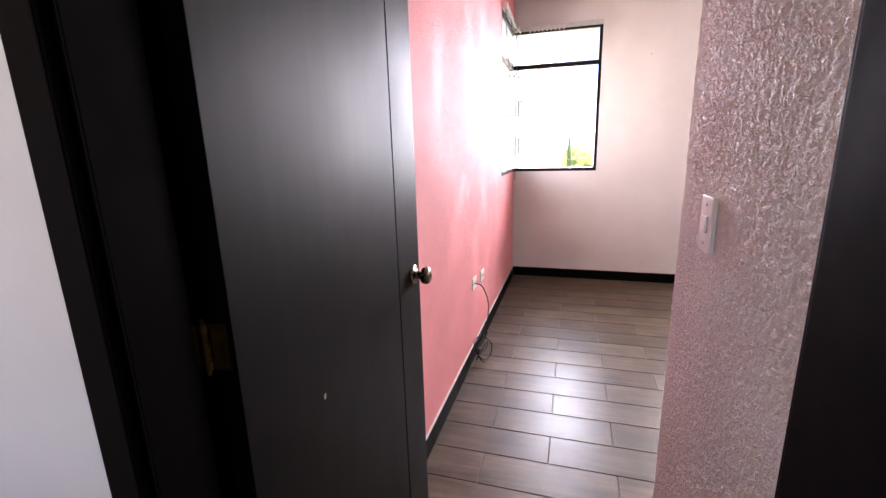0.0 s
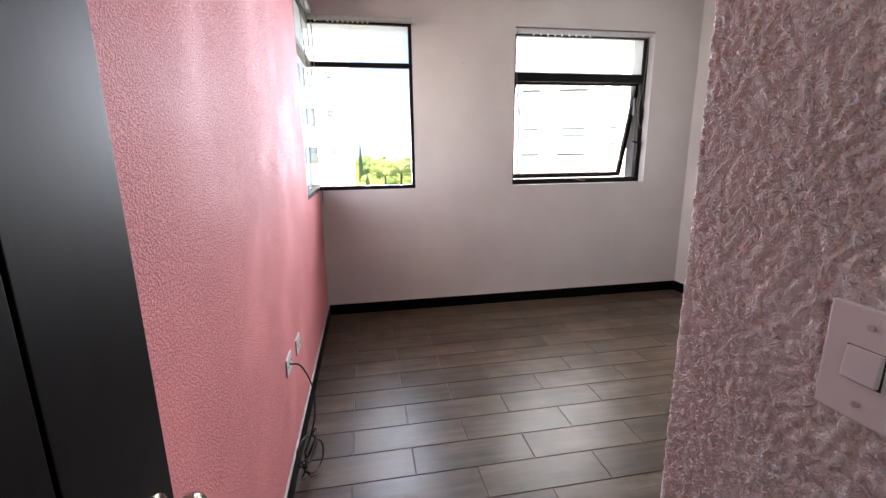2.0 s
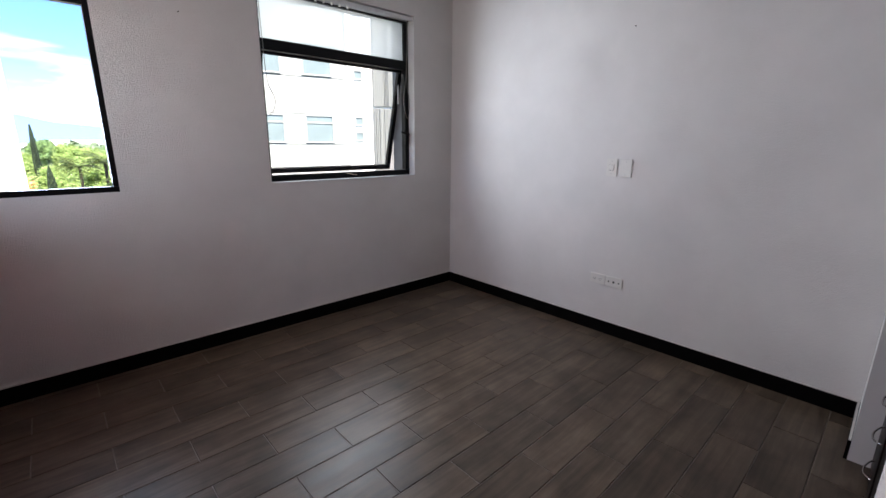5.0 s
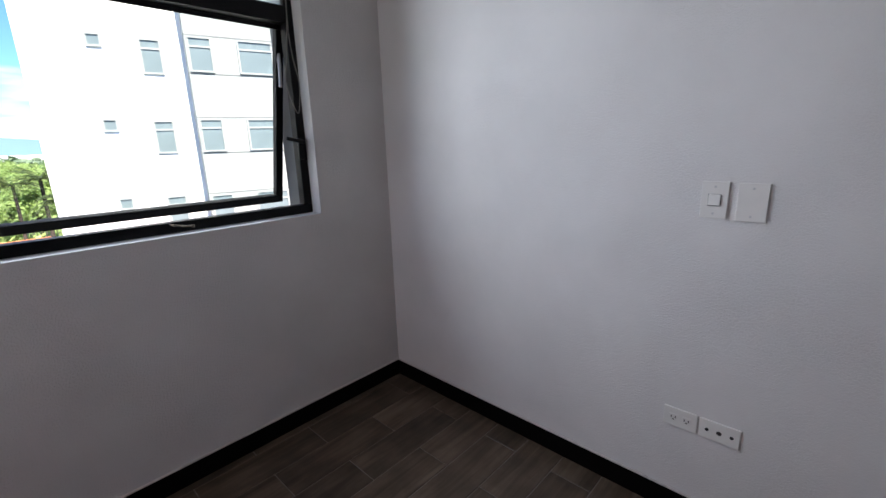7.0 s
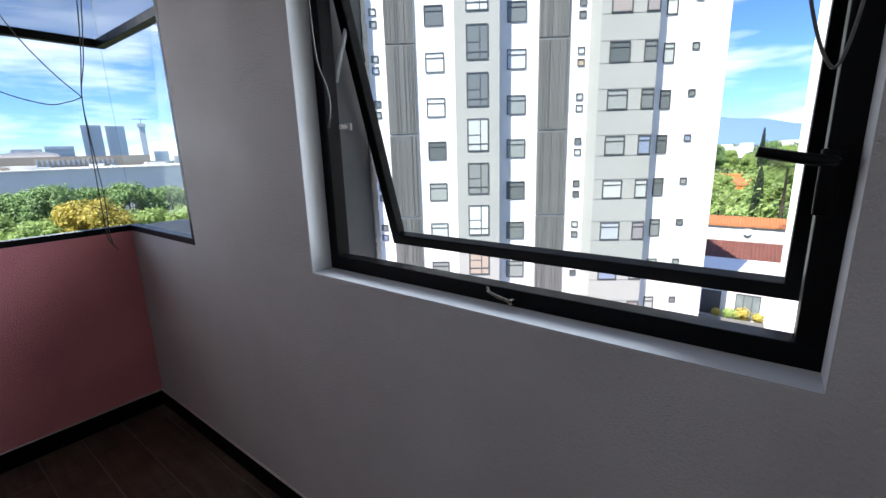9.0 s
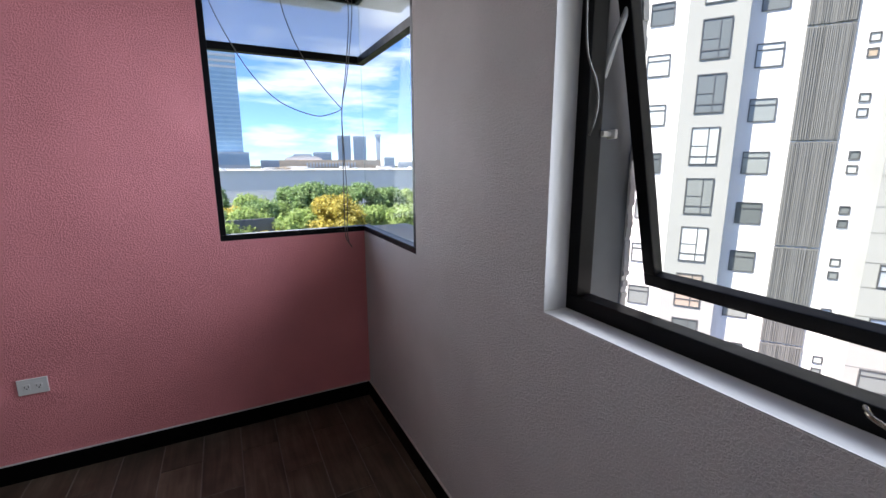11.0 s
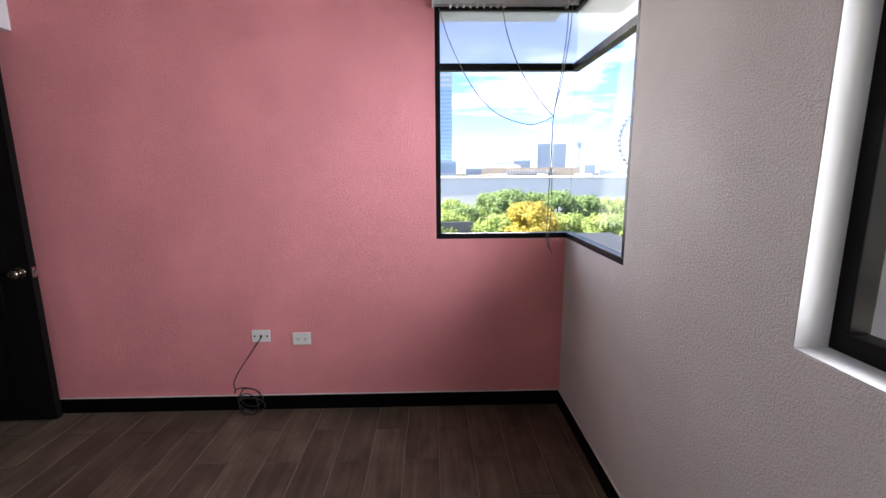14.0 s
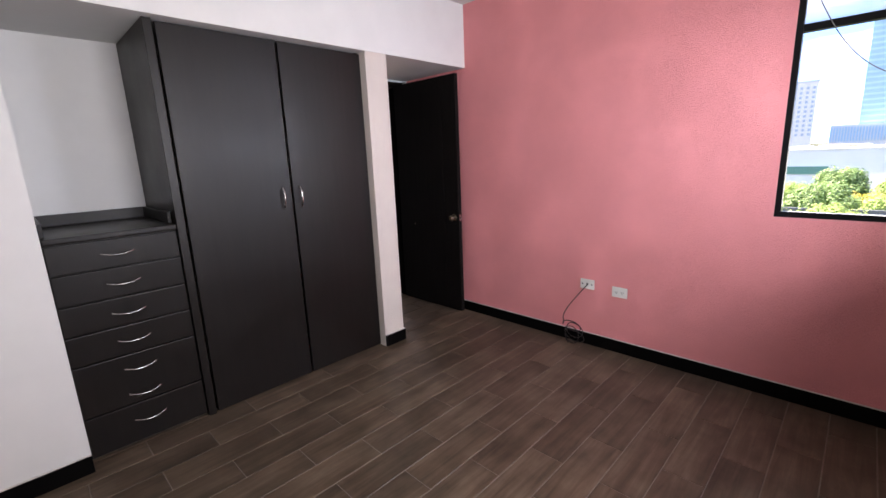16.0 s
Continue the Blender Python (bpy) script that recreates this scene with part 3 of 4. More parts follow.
# Electrical plates. The local face looks along +y; x runs across, z up.
def plate(name, label, category, at, turn, w, h, kind, deep=0.007):
    ob = thing(name, label, category, at, turn=turn)
    part("cover", boxes((-w / 2, w / 2, 0.0, 0.007, -h / 2, h / 2), bevel=0.002), PLATE, ob)
    if deep > 0.007:
        part("back_box", boxes((-w / 2 + 0.001, w / 2 - 0.001, 0.007 - deep, -0.0002, -h / 2 + 0.001, h / 2 - 0.001)), PLATE, ob)
    if kind == "switch":
        rk = part("rocker", boxes((-0.016, 0.016, 0.006, 0.012, -0.017, 0.017), bevel=0.0015), PLATE, ob)
        rk.matrix_local = pose(0, 0, 0, 6, 0, 0)
        part("rocker_gap", boxes((-0.0175, 0.0175, 0.0068, 0.0074, -0.0185, 0.0185)), SLOT, ob, "dark gap round the rocker")
    if kind in ("switch", "blank"):
        for sz in (-0.041, 0.041):
            part("screw", rod(bmesh.new(), (0, 0.0065, sz), (0, 0.0085, sz), 0.0035), RAIL_ALU, ob)
    if kind == "socket":
        for sx in (-0.021, 0.021):
            part("receptacle", boxes((sx - 0.012, sx + 0.012, 0.007, 0.0085, -0.013, 0.013), bevel=0.001), PLATE, ob)
            part("slot", boxes((sx - 0.008, sx - 0.005, 0.0085, 0.009, -0.003, 0.006), (sx + 0.005, sx + 0.008, 0.0085, 0.009, -0.003, 0.006), (sx - 0.003, sx + 0.003, 0.0085, 0.009, -0.010, -0.005)), SLOT, ob, "dark slots")
    if kind == "holes":
        for sx in (-0.036, 0.0, 0.036):
            part("outlet_hole", rod(bmesh.new(), (sx, 0.006, 0), (sx, 0.0078, 0), 0.006 if sx else 0.008), SLOT, ob, "dark round hole")
    return ob


plate("wall_socket", "white double socket plate on the pink wall", "socket", (0, -1.5615, 0.458), -90, 0.107, 0.074, "socket")
plate("cable_outlet", "white outlet plate with a black cable on the pink wall", "outlet plate", (0, -1.801, 0.478), -90, 0.107, 0.074, "holes")
plate("light_switch", "white light switch plate on the white wall", "switch", (XE, -1.556, 1.173), 90, 0.072, 0.113, "switch")
plate("blank_plate", "white blank plate beside a light switch", "outlet plate", (XE, -1.652, 1.171), 90, 0.076, 0.113, "blank")
plate("wall_socket", "white double socket plate low on the white wall", "socket", (XE, -1.5335, 0.396), 90, 0.107, 0.07, "socket")
plate("cable_outlet", "white outlet plate with three holes on the white wall", "outlet plate", (XE, -1.6525, 0.395), 90, 0.118, 0.07, "holes")
plate("light_switch", "white light switch plate in the passage by the door", "switch", (PX - 0.004, -3.213, 1.106), 90, 0.078, 0.118, "switch", 0.010)

# Black cable from the outlet, coiled on the baseboard.
rnd = random.Random(4)
cp = [(0.009, -1.797, 0.474), (0.05, -1.80, 0.462), (0.095, -1.845, 0.39), (0.105, -1.905, 0.30), (0.085, -1.948, 0.22), (0.06, -1.955, 0.165)]
for n, (zc, a, b, xc) in enumerate([(0.150, 0.072, 0.050, 0.075), (0.112, 0.080, 0.048, 0.055), (0.085, 0.070, 0.060, 0.085), (0.070, 0.078, 0.058, 0.06)]):
    for k in range(9):
        th = math.pi - 2 * math.pi * k / 9
        cp.append((xc + 0.028 * math.sin(th + n), -1.955 + a + a * math.cos(th) + 0.004 * n, zc + b * math.sin(th) * (1 if n % 2 == 0 else -1)))
cp += [(0.05, -1.95, 0.10), (0.07, -1.93, 0.035), (0.09, -1.90, 0.0145)]
solid("cable", tube(bmesh.new(), smooth_path(cp, 6), 0.0035, 6), CABLE, "black coaxial cable coiled against the baseboard", "cable", True)

# Blind rails left over the windows, with their cords.
def head_rail(name, x0, x1, y0, y1, z0, along_y):
    ob = thing(name, "bare aluminium blind rail over the window", "blind rail")
    part("channel", boxes((x0, x1, y0, y1, z0 + 0.028, z0 + 0.032), (x0, x1 if along_y == 0 else x0 + 0.003, y0, y0 + 0.003 if along_y == 0 else y1, z0, z0 + 0.028),
                          (x0 if along_y == 0 else x1 - 0.003, x1, y1 - 0.003 if along_y == 0 else y0, y1, z0, z0 + 0.028), bevel=0.0008), RAIL_ALU, ob)
    n = 9
    for k in range(n):
        s = (k + 0.6) / n * 0.45 + 0.1
        cx = x0 + (x1 - x0) * (s if along_y == 0 else 0.5)
        cy = y0 + (y1 - y0) * (0.5 if along_y == 0 else s)
        part("carrier", boxes((cx - 0.006, cx + 0.006, cy - 0.006, cy + 0.006, z0 - 0.012, z0 + 0.02), bevel=0.002), PLATE, ob)
    ends = ((x0 - 0.002, x0 + 0.006), (x1 - 0.006, x1 + 0.002)) if along_y == 0 else ((y0 - 0.002, y0 + 0.006), (y1 - 0.006, y1 + 0.002))
    for a, b in ends:
        part("bracket", boxes((a, b, y0 - 0.003, y1 + 0.001, z0 - 0.008, z0 + 0.034) if along_y == 0 else (x0 - 0.001, x1 + 0.003, a, b, z0 - 0.008, z0 + 0.034)), PLATE, ob)
    return ob


rail_w = head_rail("blind_rail", 0.002, 0.042, CWY - 0.01, -0.05, 2.288, 1)
rail_n = head_rail("blind_rail", 0.05, CWX + 0.01, -0.042, -0.002, 2.288, 0)
rail_a = head_rail("blind_rail", WX0 + 0.01, WX1 - 0.005, 0.012, 0.052, 2.262, 0)


def cord(rail, label, ctrl, r=0.0026):
    return part("cord", tube(bmesh.new(), smooth_path(ctrl, 8), r, 6), CORD, rail, label, True)


K = (0.03, -0.106, 1.725)
cord(rail_w, "thin grey blind cord hanging knotted in the window corner", [(0.02, -0.045, 2.29), (0.028, -0.05, 2.15), (0.03, -0.075, 1.93), K, (0.03, -0.112, 1.5), (0.03, -0.118, 1.25), (0.03, -0.12, 1.09), (0.028, -0.115, 1.02), (0.026, -0.084, 0.965)])
cord(rail_w, "thin grey blind cord hanging knotted in the window corner", [(0.025, -0.025, 2.29), (0.03, -0.035, 2.15), (0.03, -0.07, 1.90), K, (0.032, -0.106, 1.5), (0.034, -0.10, 1.25), (0.03, -0.108, 1.06), (0.026, -0.10, 0.99)])
cord(rail_w, "thin grey blind cord looped from the rail to a knot", [(0.025, -0.395, 2.28), (0.03, -0.366, 2.14), (0.03, -0.30, 1.98), (0.03, -0.20, 1.83), K])
cord(rail_w, "thin grey blind cord looped from the rail to a knot", [(0.025, -0.728, 2.27), (0.03, -0.667, 2.094), (0.03, -0.553, 1.882), (0.03, -0.42, 1.745), (0.03, -0.251, 1.685), (0.03, -0.16, 1.70), K])
cord(rail_a, "white blind cord looped beside the window frame", [(WX1 - 0.045, 0.03, 2.27), (WX1 - 0.055, 0.03, 1.95), (2.755, 0.03, 1.76), (2.738, 0.03, 1.66), (2.755, 0.03, 1.57), (2.78, 0.03, 1.518), (2.795, 0.03, 1.57), (2.800, 0.03, 1.66), (2.782, 0.03, 1.76), (2.775, 0.03, 1.90), (WX1 - 0.04, 0.03, 2.27)], 0.0026)
cord(rail_a, "white blind cord hanging beside the window frame", [(WX0 + 0.03, 0.04, 2.27), (1.628, 0.05, 1.95), (1.633, 0.05, 1.80), (1.644, 0.05, 1.686), (1.676, 0.05, 1.614), (1.680, 0.055, 1.57), (1.668, 0.06, 1.53), (1.645, 0.07, 1.50)], 0.0026)

# Two nails in the walls.
for nx, ny, nz, side in ((1.154, -0.001, 2.017, "y"), (XE - 0.001, -1.619, 2.02, "x")):
    a = Vector((nx, ny, nz))
    solid("nail", rod(bmesh.new(), a, a + (Vector((0, -0.012, 0)) if side == "y" else Vector((-0.012, 0, 0))), 0.003), SLOT, "small dark nail in the wall", "nail")


# ---- Outside ----
GROUND = -18.0


def facade(name, color, rough=0.8):
    return worn(name, color, rough, 0.0, 0.25, 0.08)


FA_WHITE = facade("facade_white", (0.86, 0.855, 0.84))
FA_GREY = facade("facade_grey", (0.37, 0.38, 0.365))
FA_LOUVRE = facade("louvre_grey", (0.19, 0.195, 0.19), 0.6)
FA_DARK = material("window_frame_dark", (0.085, 0.09, 0.092), 0.4)


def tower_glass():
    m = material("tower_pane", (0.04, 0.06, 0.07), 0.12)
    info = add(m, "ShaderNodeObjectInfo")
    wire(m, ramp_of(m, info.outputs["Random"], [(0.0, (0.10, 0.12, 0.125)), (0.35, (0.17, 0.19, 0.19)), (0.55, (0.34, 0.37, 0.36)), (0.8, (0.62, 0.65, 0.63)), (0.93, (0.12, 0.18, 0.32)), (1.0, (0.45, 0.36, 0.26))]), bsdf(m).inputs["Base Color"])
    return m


TOWER_GLASS = tower_glass()
FLOOR_H = 2.87


def window_meshes(w, h, rail, mullion=0.0, glass=None):
    fr_bm = boxes((0, w, -0.07, 0.0, 0, 0.06), (0, w, -0.07, 0.0, h - 0.06, h), (0, 0.06, -0.07, 0, 0.06, h - 0.06), (w - 0.06, w, -0.07, 0, 0.06, h - 0.06))
    if rail:
        box(fr_bm, 0.06, w - 0.06, -0.06, 0, h * rail - 0.03, h * rail + 0.03)
    if mullion:
        box(fr_bm, w * mullion - 0.025, w * mullion + 0.025, -0.055, 0, 0.06, h - 0.06)
        box(fr_bm, 0.06, w * mullion - 0.025, -0.05, 0, h * 0.5 - 0.02, h * 0.5 + 0.02)
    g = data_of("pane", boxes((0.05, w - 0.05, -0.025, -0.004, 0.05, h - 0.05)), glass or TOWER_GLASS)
    return data_of("window", fr_bm, FA_GREY if glass else FA_DARK), g


def tower(at, turn, lift=0.0, small_lift=0.0, glass=None):
    ob = thing("apartment_tower", "tall white apartment tower with grey bays and louvred strips", "building", (*at, lift), "apartment towers", turn)
    top = 22.5
    part("wall", boxes((-3.0, 29.2, 0.0, 12.0, GROUND, top)), FA_WHITE, ob)
    part("roof_slab", boxes((-3.1, 29.3, -0.1, 12.1, top, top + 0.5)), FA_GREY, ob)
    part("bay", boxes((11.65, 14.53, -1.0, 0.0, GROUND, top)), FA_GREY, ob, "grey projecting bay")
    for lo, hi, flip in ((1.79, 5.76, 1), (20.44, 24.41, 0)):
        bm = bmesh.new()
        a, b = (lo, hi - 0.4) if flip else (lo + 0.4, hi)
        base = [(lo, 0), (a, -1.0), (b, -1.0), (hi, 0)]
        v0 = [bm.verts.new((x, y, GROUND)) for x, y in base]
        v1 = [bm.verts.new((x, y, top)) for x, y in base]
        bm.faces.new(v0)
        bm.faces.new(v1[::-1])
        for k in range(4):
            bm.faces.new((v0[k], v1[k], v1[(k + 1) % 4], v0[(k + 1) % 4]))
        part("bay", bm, FA_GREY, ob, "grey projecting bay")
        for k in range(-7, 7):
            z = 4.93 + FLOOR_H * k
            part("joint", boxes((a, b, -1.012, -1.0, z + 0.02, z + 0.06), (a, b, -1.012, -1.0, z - 1.30, z - 1.26)), FA_LOUVRE, ob)
    for lo in (7.02, 17.15):
        for k in range(-4, 3):
            z0 = 2.60 + 5.8 * k
            z0, z1 = max(z0, GROUND), min(z0 + 5.72, top)
            bm = boxes((lo, lo + 1.98, -0.12, 0.0, z0, z1))
            q = random.Random(k * 7 + int(lo))
            x = lo + 0.03
            while x < lo + 1.92:
                w = q.choice((0.03, 0.045, 0.06))
                box(bm, x, x + w, -0.12 - q.choice((0.03, 0.05, 0.08)), -0.121, z0 + 0.03, z1 - 0.03)
                x += w + q.choice((0.03, 0.05))
            part("louvre_panel", bm, FA_LOUVRE, ob, "dark grey vertical louvres")
    kinds = {"col": (1.26, 1.25, 0.72), "tall": (1.41, 2.1, 0.22, 0.62), "small": (0.46, 0.45, 0), "bay": (1.28, 1.22, 0.72), "bay2": (0.80, 1.22, 0.72), "side": (0.68, 1.22, 0.72)}
    meshes = {k: window_meshes(*v, **({"glass": glass} if glass else {})) for k, v in kinds.items()}
    spots = [("col", 9.66, 3.67, 0), ("col", 15.09, 3.67, 0), ("tall", 12.39, 4.2, -1), ("small", 6.05, 4.44, 0), ("small", 6.05, 3.71, 0), ("small", 19.69, 4.44, 0), ("small", 19.69, 3.71, 0),
             ("bay", 21.42, 3.70, -1), ("bay2", 23.56, 3.70, -1), ("bay", 3.5, 3.70, -1), ("bay2", 1.84, 3.70, -1), ("side", 25.17, 3.69, 0), ("side", 0.35, 3.69, 0), ("small", 26.95, 4.44, 0), ("small", -1.18, 4.44, 0)]
    for k in range(-7, 6):
        for kind, u, z, y in spots:
            w = new("window", meshes[kind][0])
            w.parent = ob
            w.matrix_local = pose(u, y, z + FLOOR_H * k + (small_lift if kind == "small" else 0.0))
            p = new("pane", meshes[kind][1])
            p.parent = w
    return ob


TA = math.degrees(math.atan2(0.5615, 0.8275))
tw = tower((-24.6, 17.6), TA)
edge = Vector((3.35, 18.55, 0.38))
tb = math.radians(-15)
org = edge + 3.0 * Vector((math.cos(tb), math.sin(tb), 0))
# Cyan-grey base colour stands in for sky reflected in the panes.
SKY_TINT_GLASS = worn("sky_tinted_pane", (0.20, 0.25, 0.26), 0.25, 0.0, 0.7, 0.3, 0.25)
tower((org.x, org.y), -15, 0.46, 0.08, SKY_TINT_GLASS)


def polar(yaw, dist, z=0.0):
    a = radians(yaw)
    return Vector((2.2 - dist * math.sin(a), -0.7 + dist * math.cos(a), z))


def high(elev, dist):
    return 1.45 + dist * math.tan(radians(elev))


GRASS = worn("ground_green", (0.075, 0.085, 0.05), 0.9, 0.0, 0.02, 0.5)
setting("ground", boxes((-7000, 6000, -3000, 7000, GROUND - 1, GROUND)), GRASS, "street level ground seen from the flat", "ground")


def leaf_mat(name, dark, light):
    m = material(name, dark, 0.6)
    geo = add(m, "ShaderNodeNewGeometry")
    n = noise_of(m, coords(m), 0.55, 3.0)
    c = ramp_of(m, geo.outputs["Random Per Island"], [(0.0, dark), (1.0, light)])
    c = mixed(m, 1.0, c, ramp_of(m, n, [(0.3, 0.7), (0.7, 1.1)]), "MULTIPLY")
    wire(m, c, bsdf(m).inputs["Base Color"])
    tl, mx = add(m, "ShaderNodeBsdfTranslucent"), add(m, "ShaderNodeMixShader")
    wire(m, c, tl.inputs[0])
    mx.inputs[0].default_value = 0.42
    wire(m, bsdf(m).outputs[0], mx.inputs[1])
    wire(m, tl.outputs[0], mx.inputs[2])
    wire(m, mx.outputs[0], m.node_tree.nodes["Material Output"].inputs[0])
    return m


LEAF_DARK = leaf_mat("leaves_dark", (0.17, 0.29, 0.11), (0.34, 0.50, 0.21))
LEAF_MID = leaf_mat("leaves_green", (0.27, 0.40, 0.12), (0.48, 0.62, 0.22))
LEAF_GOLD = leaf_mat("leaves_yellow", (0.48, 0.40, 0.07), (0.72, 0.61, 0.16))
BARK = worn("bark", (0.07, 0.055, 0.042), 0.9, 0.0, 3.0, 0.4)


def crown_data(seed, rx, h, base, leaf, count):
    """A crown of small leaf clumps gathered on uneven boughs."""
    q = random.Random(seed)
    boughs = []
    for _ in range(64):
        a, e = q.uniform(0, 2 * math.pi), q.uniform(-0.35, 1.0)
        rr = rx * math.sqrt(max(0.05, 1 - e * e * 0.85)) * q.uniform(0.45, 0.85)
        boughs.append(Vector((rr * math.cos(a), rr * math.sin(a), base + h * (0.42 + 0.42 * e))))
    verts, faces = [], []
    for _ in range(count):
        b = q.choice(boughs)
        d = Vector((q.gauss(0, 1), q.gauss(0, 1), q.gauss(0, 0.8)))
        d.normalize()
        c = b + d * rx * 0.25 * q.uniform(0.45, 1.12)
        nrm = (d + Vector((0, 0, 0.5)) + Vector((q.gauss(0, .4), q.gauss(0, .4), q.gauss(0, .4)))).normalized()
        t1 = nrm.orthogonal().normalized()
        t1.rotate(Matrix.Rotation(q.uniform(0, 6.28), 3, nrm))
        t2 = nrm.cross(t1)
        s = leaf * q.uniform(0.6, 1.3)
        i = len(verts)
        verts += [c - t1 * s, c - t2 * s * 0.55 + nrm * s * 0.12, c + t1 * s, c + t2 * s * 0.55 + nrm * s * 0.12]
        faces.append((i, i + 1, i + 2, i + 3))
    return verts, faces, boughs


def tree(seed, rx, h, leaf_material, leaf, count, label, ht):
    ob = thing("tree", label, "tree")
    base = ht - h
    verts, faces, boughs = crown_data(seed, rx, h, base, leaf, count)
    me = bpy.data.meshes.new("crown")
    me.from_pydata(verts, [], faces)
    me.materials.append(leaf_material)
    part("crown", me, None, ob)
    bm = bmesh.new()
    rod(bm, (0, 0, 0), (0, 0, base + h * 0.35), 0.32, 0.16, 8)
    for b in boughs[:9]:
        rod(bm, (0, 0, base + h * 0.12), b, 0.13, 0.04, 6)
    part("trunk", bm, BARK, ob)
    return ob


KINDS = [tree(1, 4.6, 10.5, LEAF_DARK, 0.25, 11500, "dense dark green street tree", 16.0), tree(2, 4.2, 9.5, LEAF_MID, 0.24, 11500, "light green leafy street tree", 14.0),
         tree(3, 4.4, 9.0, LEAF_GOLD, 0.22, 10500, "tree with yellow autumn leaves", 13.5), tree(5, 5.0, 10.0, LEAF_DARK, 0.25, 11500, "dense dark green street tree", 16.5)]
TREES = [  # yaw, distance, kind, size
    (98, 92, 1, 1.0), (94.8, 84, 1, 1.02), (91.5, 96, 0, 0.92), (89.6, 74, 2, 0.96), (87.2, 88, 1, 1.06), (84.6, 80, 1, 0.98), (82.2, 92, 0, 1.0), (79.6, 90, 3, 1.06), (76.6, 93, 0, 1.0), (73.6, 92, 3, 0.98),
    (70.2, 94, 0, 0.96), (67.0, 98, 1, 1.05), (64.0, 96, 0, 0.95), (61.0, 92, 1, 1.0), (58, 96, 0, 1.0), (77.2, 66, 2, 1.16), (81.6, 66, 1, 0.98), (85.2, 62, 2, 0.82), (72.3, 70, 1, 0.98), (67.8, 68, 1, 1.0),
    (63.6, 72, 1, 0.98), (60.0, 70, 3, 0.9), (89.8, 58, 1, 0.80), (94, 60, 2, 0.82), (75.0, 56, 1, 0.86), (80.0, 53, 1, 0.78), (70.0, 55, 1, 0.85), (65.5, 55, 1, 0.85), (84.5, 52, 1, 0.8), (98.5, 66, 1, 0.9), (87.6, 69, 1, 1.0), (86.1, 75, 0, 0.9), (91.6, 63, 1, 0.95), (95.6, 57, 1, 0.95), (92.6, 71, 3, 0.9), (99.5, 58, 0, 0.85)]
used = set()
q = random.Random(11)
for yaw, dist, kind, size in TREES:
    p = polar(yaw, dist, GROUND)
    m = pose(p.x, p.y, p.z, 0, 0, q.uniform(0, 360))
    if kind not in used:
        used.add(kind)
        KINDS[kind].matrix_world = m
    else:
        c = copy_thing(KINDS[kind], m)
        c.scale = (size, size, size)
for k in KINDS:
    k["group"] = "trees by the road"

# Long mall and skyline beyond the trees.
MALL = facade("mall_grey", (0.80, 0.79, 0.74))
TAN = facade("tan_render", (0.58, 0.46, 0.34))
PALE = facade("pale_render", (0.72, 0.71, 0.68))
BLUE_GLASS = facade("glass_tower_blue", (0.30, 0.50, 0.66), 0.3)
BLUE_BAND = facade("spandrel_blue", (0.40, 0.60, 0.72), 0.35)
# Distance haze is mixed into these two colours.
HAZE_GREY = facade("haze_tinted_grey", (0.54, 0.59, 0.63))
HAZE_WIN = facade("haze_tinted_window", (0.36, 0.46, 0.55), 0.5)
GREEN_BAND = facade("green_band", (0.06, 0.20, 0.17))
STEEL_BLUE = facade("wheel_steel", (0.14, 0.19, 0.25))
NAVY = facade("navy_wall", (0.12, 0.135, 0.16))


def block(name, yaw0, yaw1, dist, z0, z1, depth, mat, label, category="building"):
    """A building that shows one long side; its local x runs along that side, y away from the flat."""
    a, b = polar(yaw0, dist), polar(yaw1, dist)
    ob = thing(name, label, category, ((a.x + b.x) / 2, (a.y + b.y) / 2, 0), turn=math.degrees(math.atan2(b.y - a.y, b.x - a.x)))
    w = (b - a).length
    part("wall", boxes((-w / 2, w / 2, 0.0, depth, z0, z1)), mat, ob)
    return ob, w


def grid_windows(ob, w, z0, z1, cols, rows, fw, fh, mat, name="window"):
    dx, dz = w / cols, (z1 - z0) / rows
    me = data_of(name, boxes((-dx * fw / 2, dx * fw / 2, -0.35, 0.0, -dz * fh / 2, dz * fh / 2)), mat)
    for c in range(cols):
        for r in range(rows):
            o = new(name, me)
            o.parent = ob
            o.location = (-w / 2 + dx * (c + 0.5), 0, z0 + dz * (r + 0.5))


q = random.Random(21)
mall, mw = block("shopping_mall", 100, 57, 165, GROUND, high(-0.80, 165), 45, MALL, "long pale grey windowless mall beyond the trees")
part("parapet", boxes((-mw / 2, mw / 2, -0.4, 45, high(-0.80, 165), high(-0.66, 165))), PALE, mall)
part("band", boxes((-mw / 2, -mw * 0.32, -0.3, 0.0, high(-3.1, 165), high(-2.35, 165))), GREEN_BAND, mall, "dark green shopfront band")
for k in range(26):
    x = q.uniform(-mw / 2 + 3, mw / 2 - 6)
    z = high(-0.66, 165)
    part("roof_unit", boxes((x, x + q.uniform(1.5, 7), 8, 14, z, z + q.uniform(0.3, 1.1))), q.choice((PALE, TAN, MALL, HAZE_GREY)), mall, "small rooftop plant unit")
tan, tw_ = block("hall_building", 83.5, 71.0, 235, GROUND, high(0.5, 235), 40, TAN, "low tan hall with a row of arches")
arch = bmesh.new()
for k in range(11):
    a0, a1 = math.pi * k / 11, math.pi * (k + 1) / 11
    for aa in (a0,):
        x0, x1 = -14 - 9 * math.cos(a0), -14 - 9 * math.cos(a1)
        box(arch, min(x0, x1), max(x0, x1), 1, 30, high(0.5, 235), high(0.5, 235) + 2.2 * max(math.sin(a0), math.sin(a1)))
part("roof", arch, PALE, tan, "shallow curved roof")
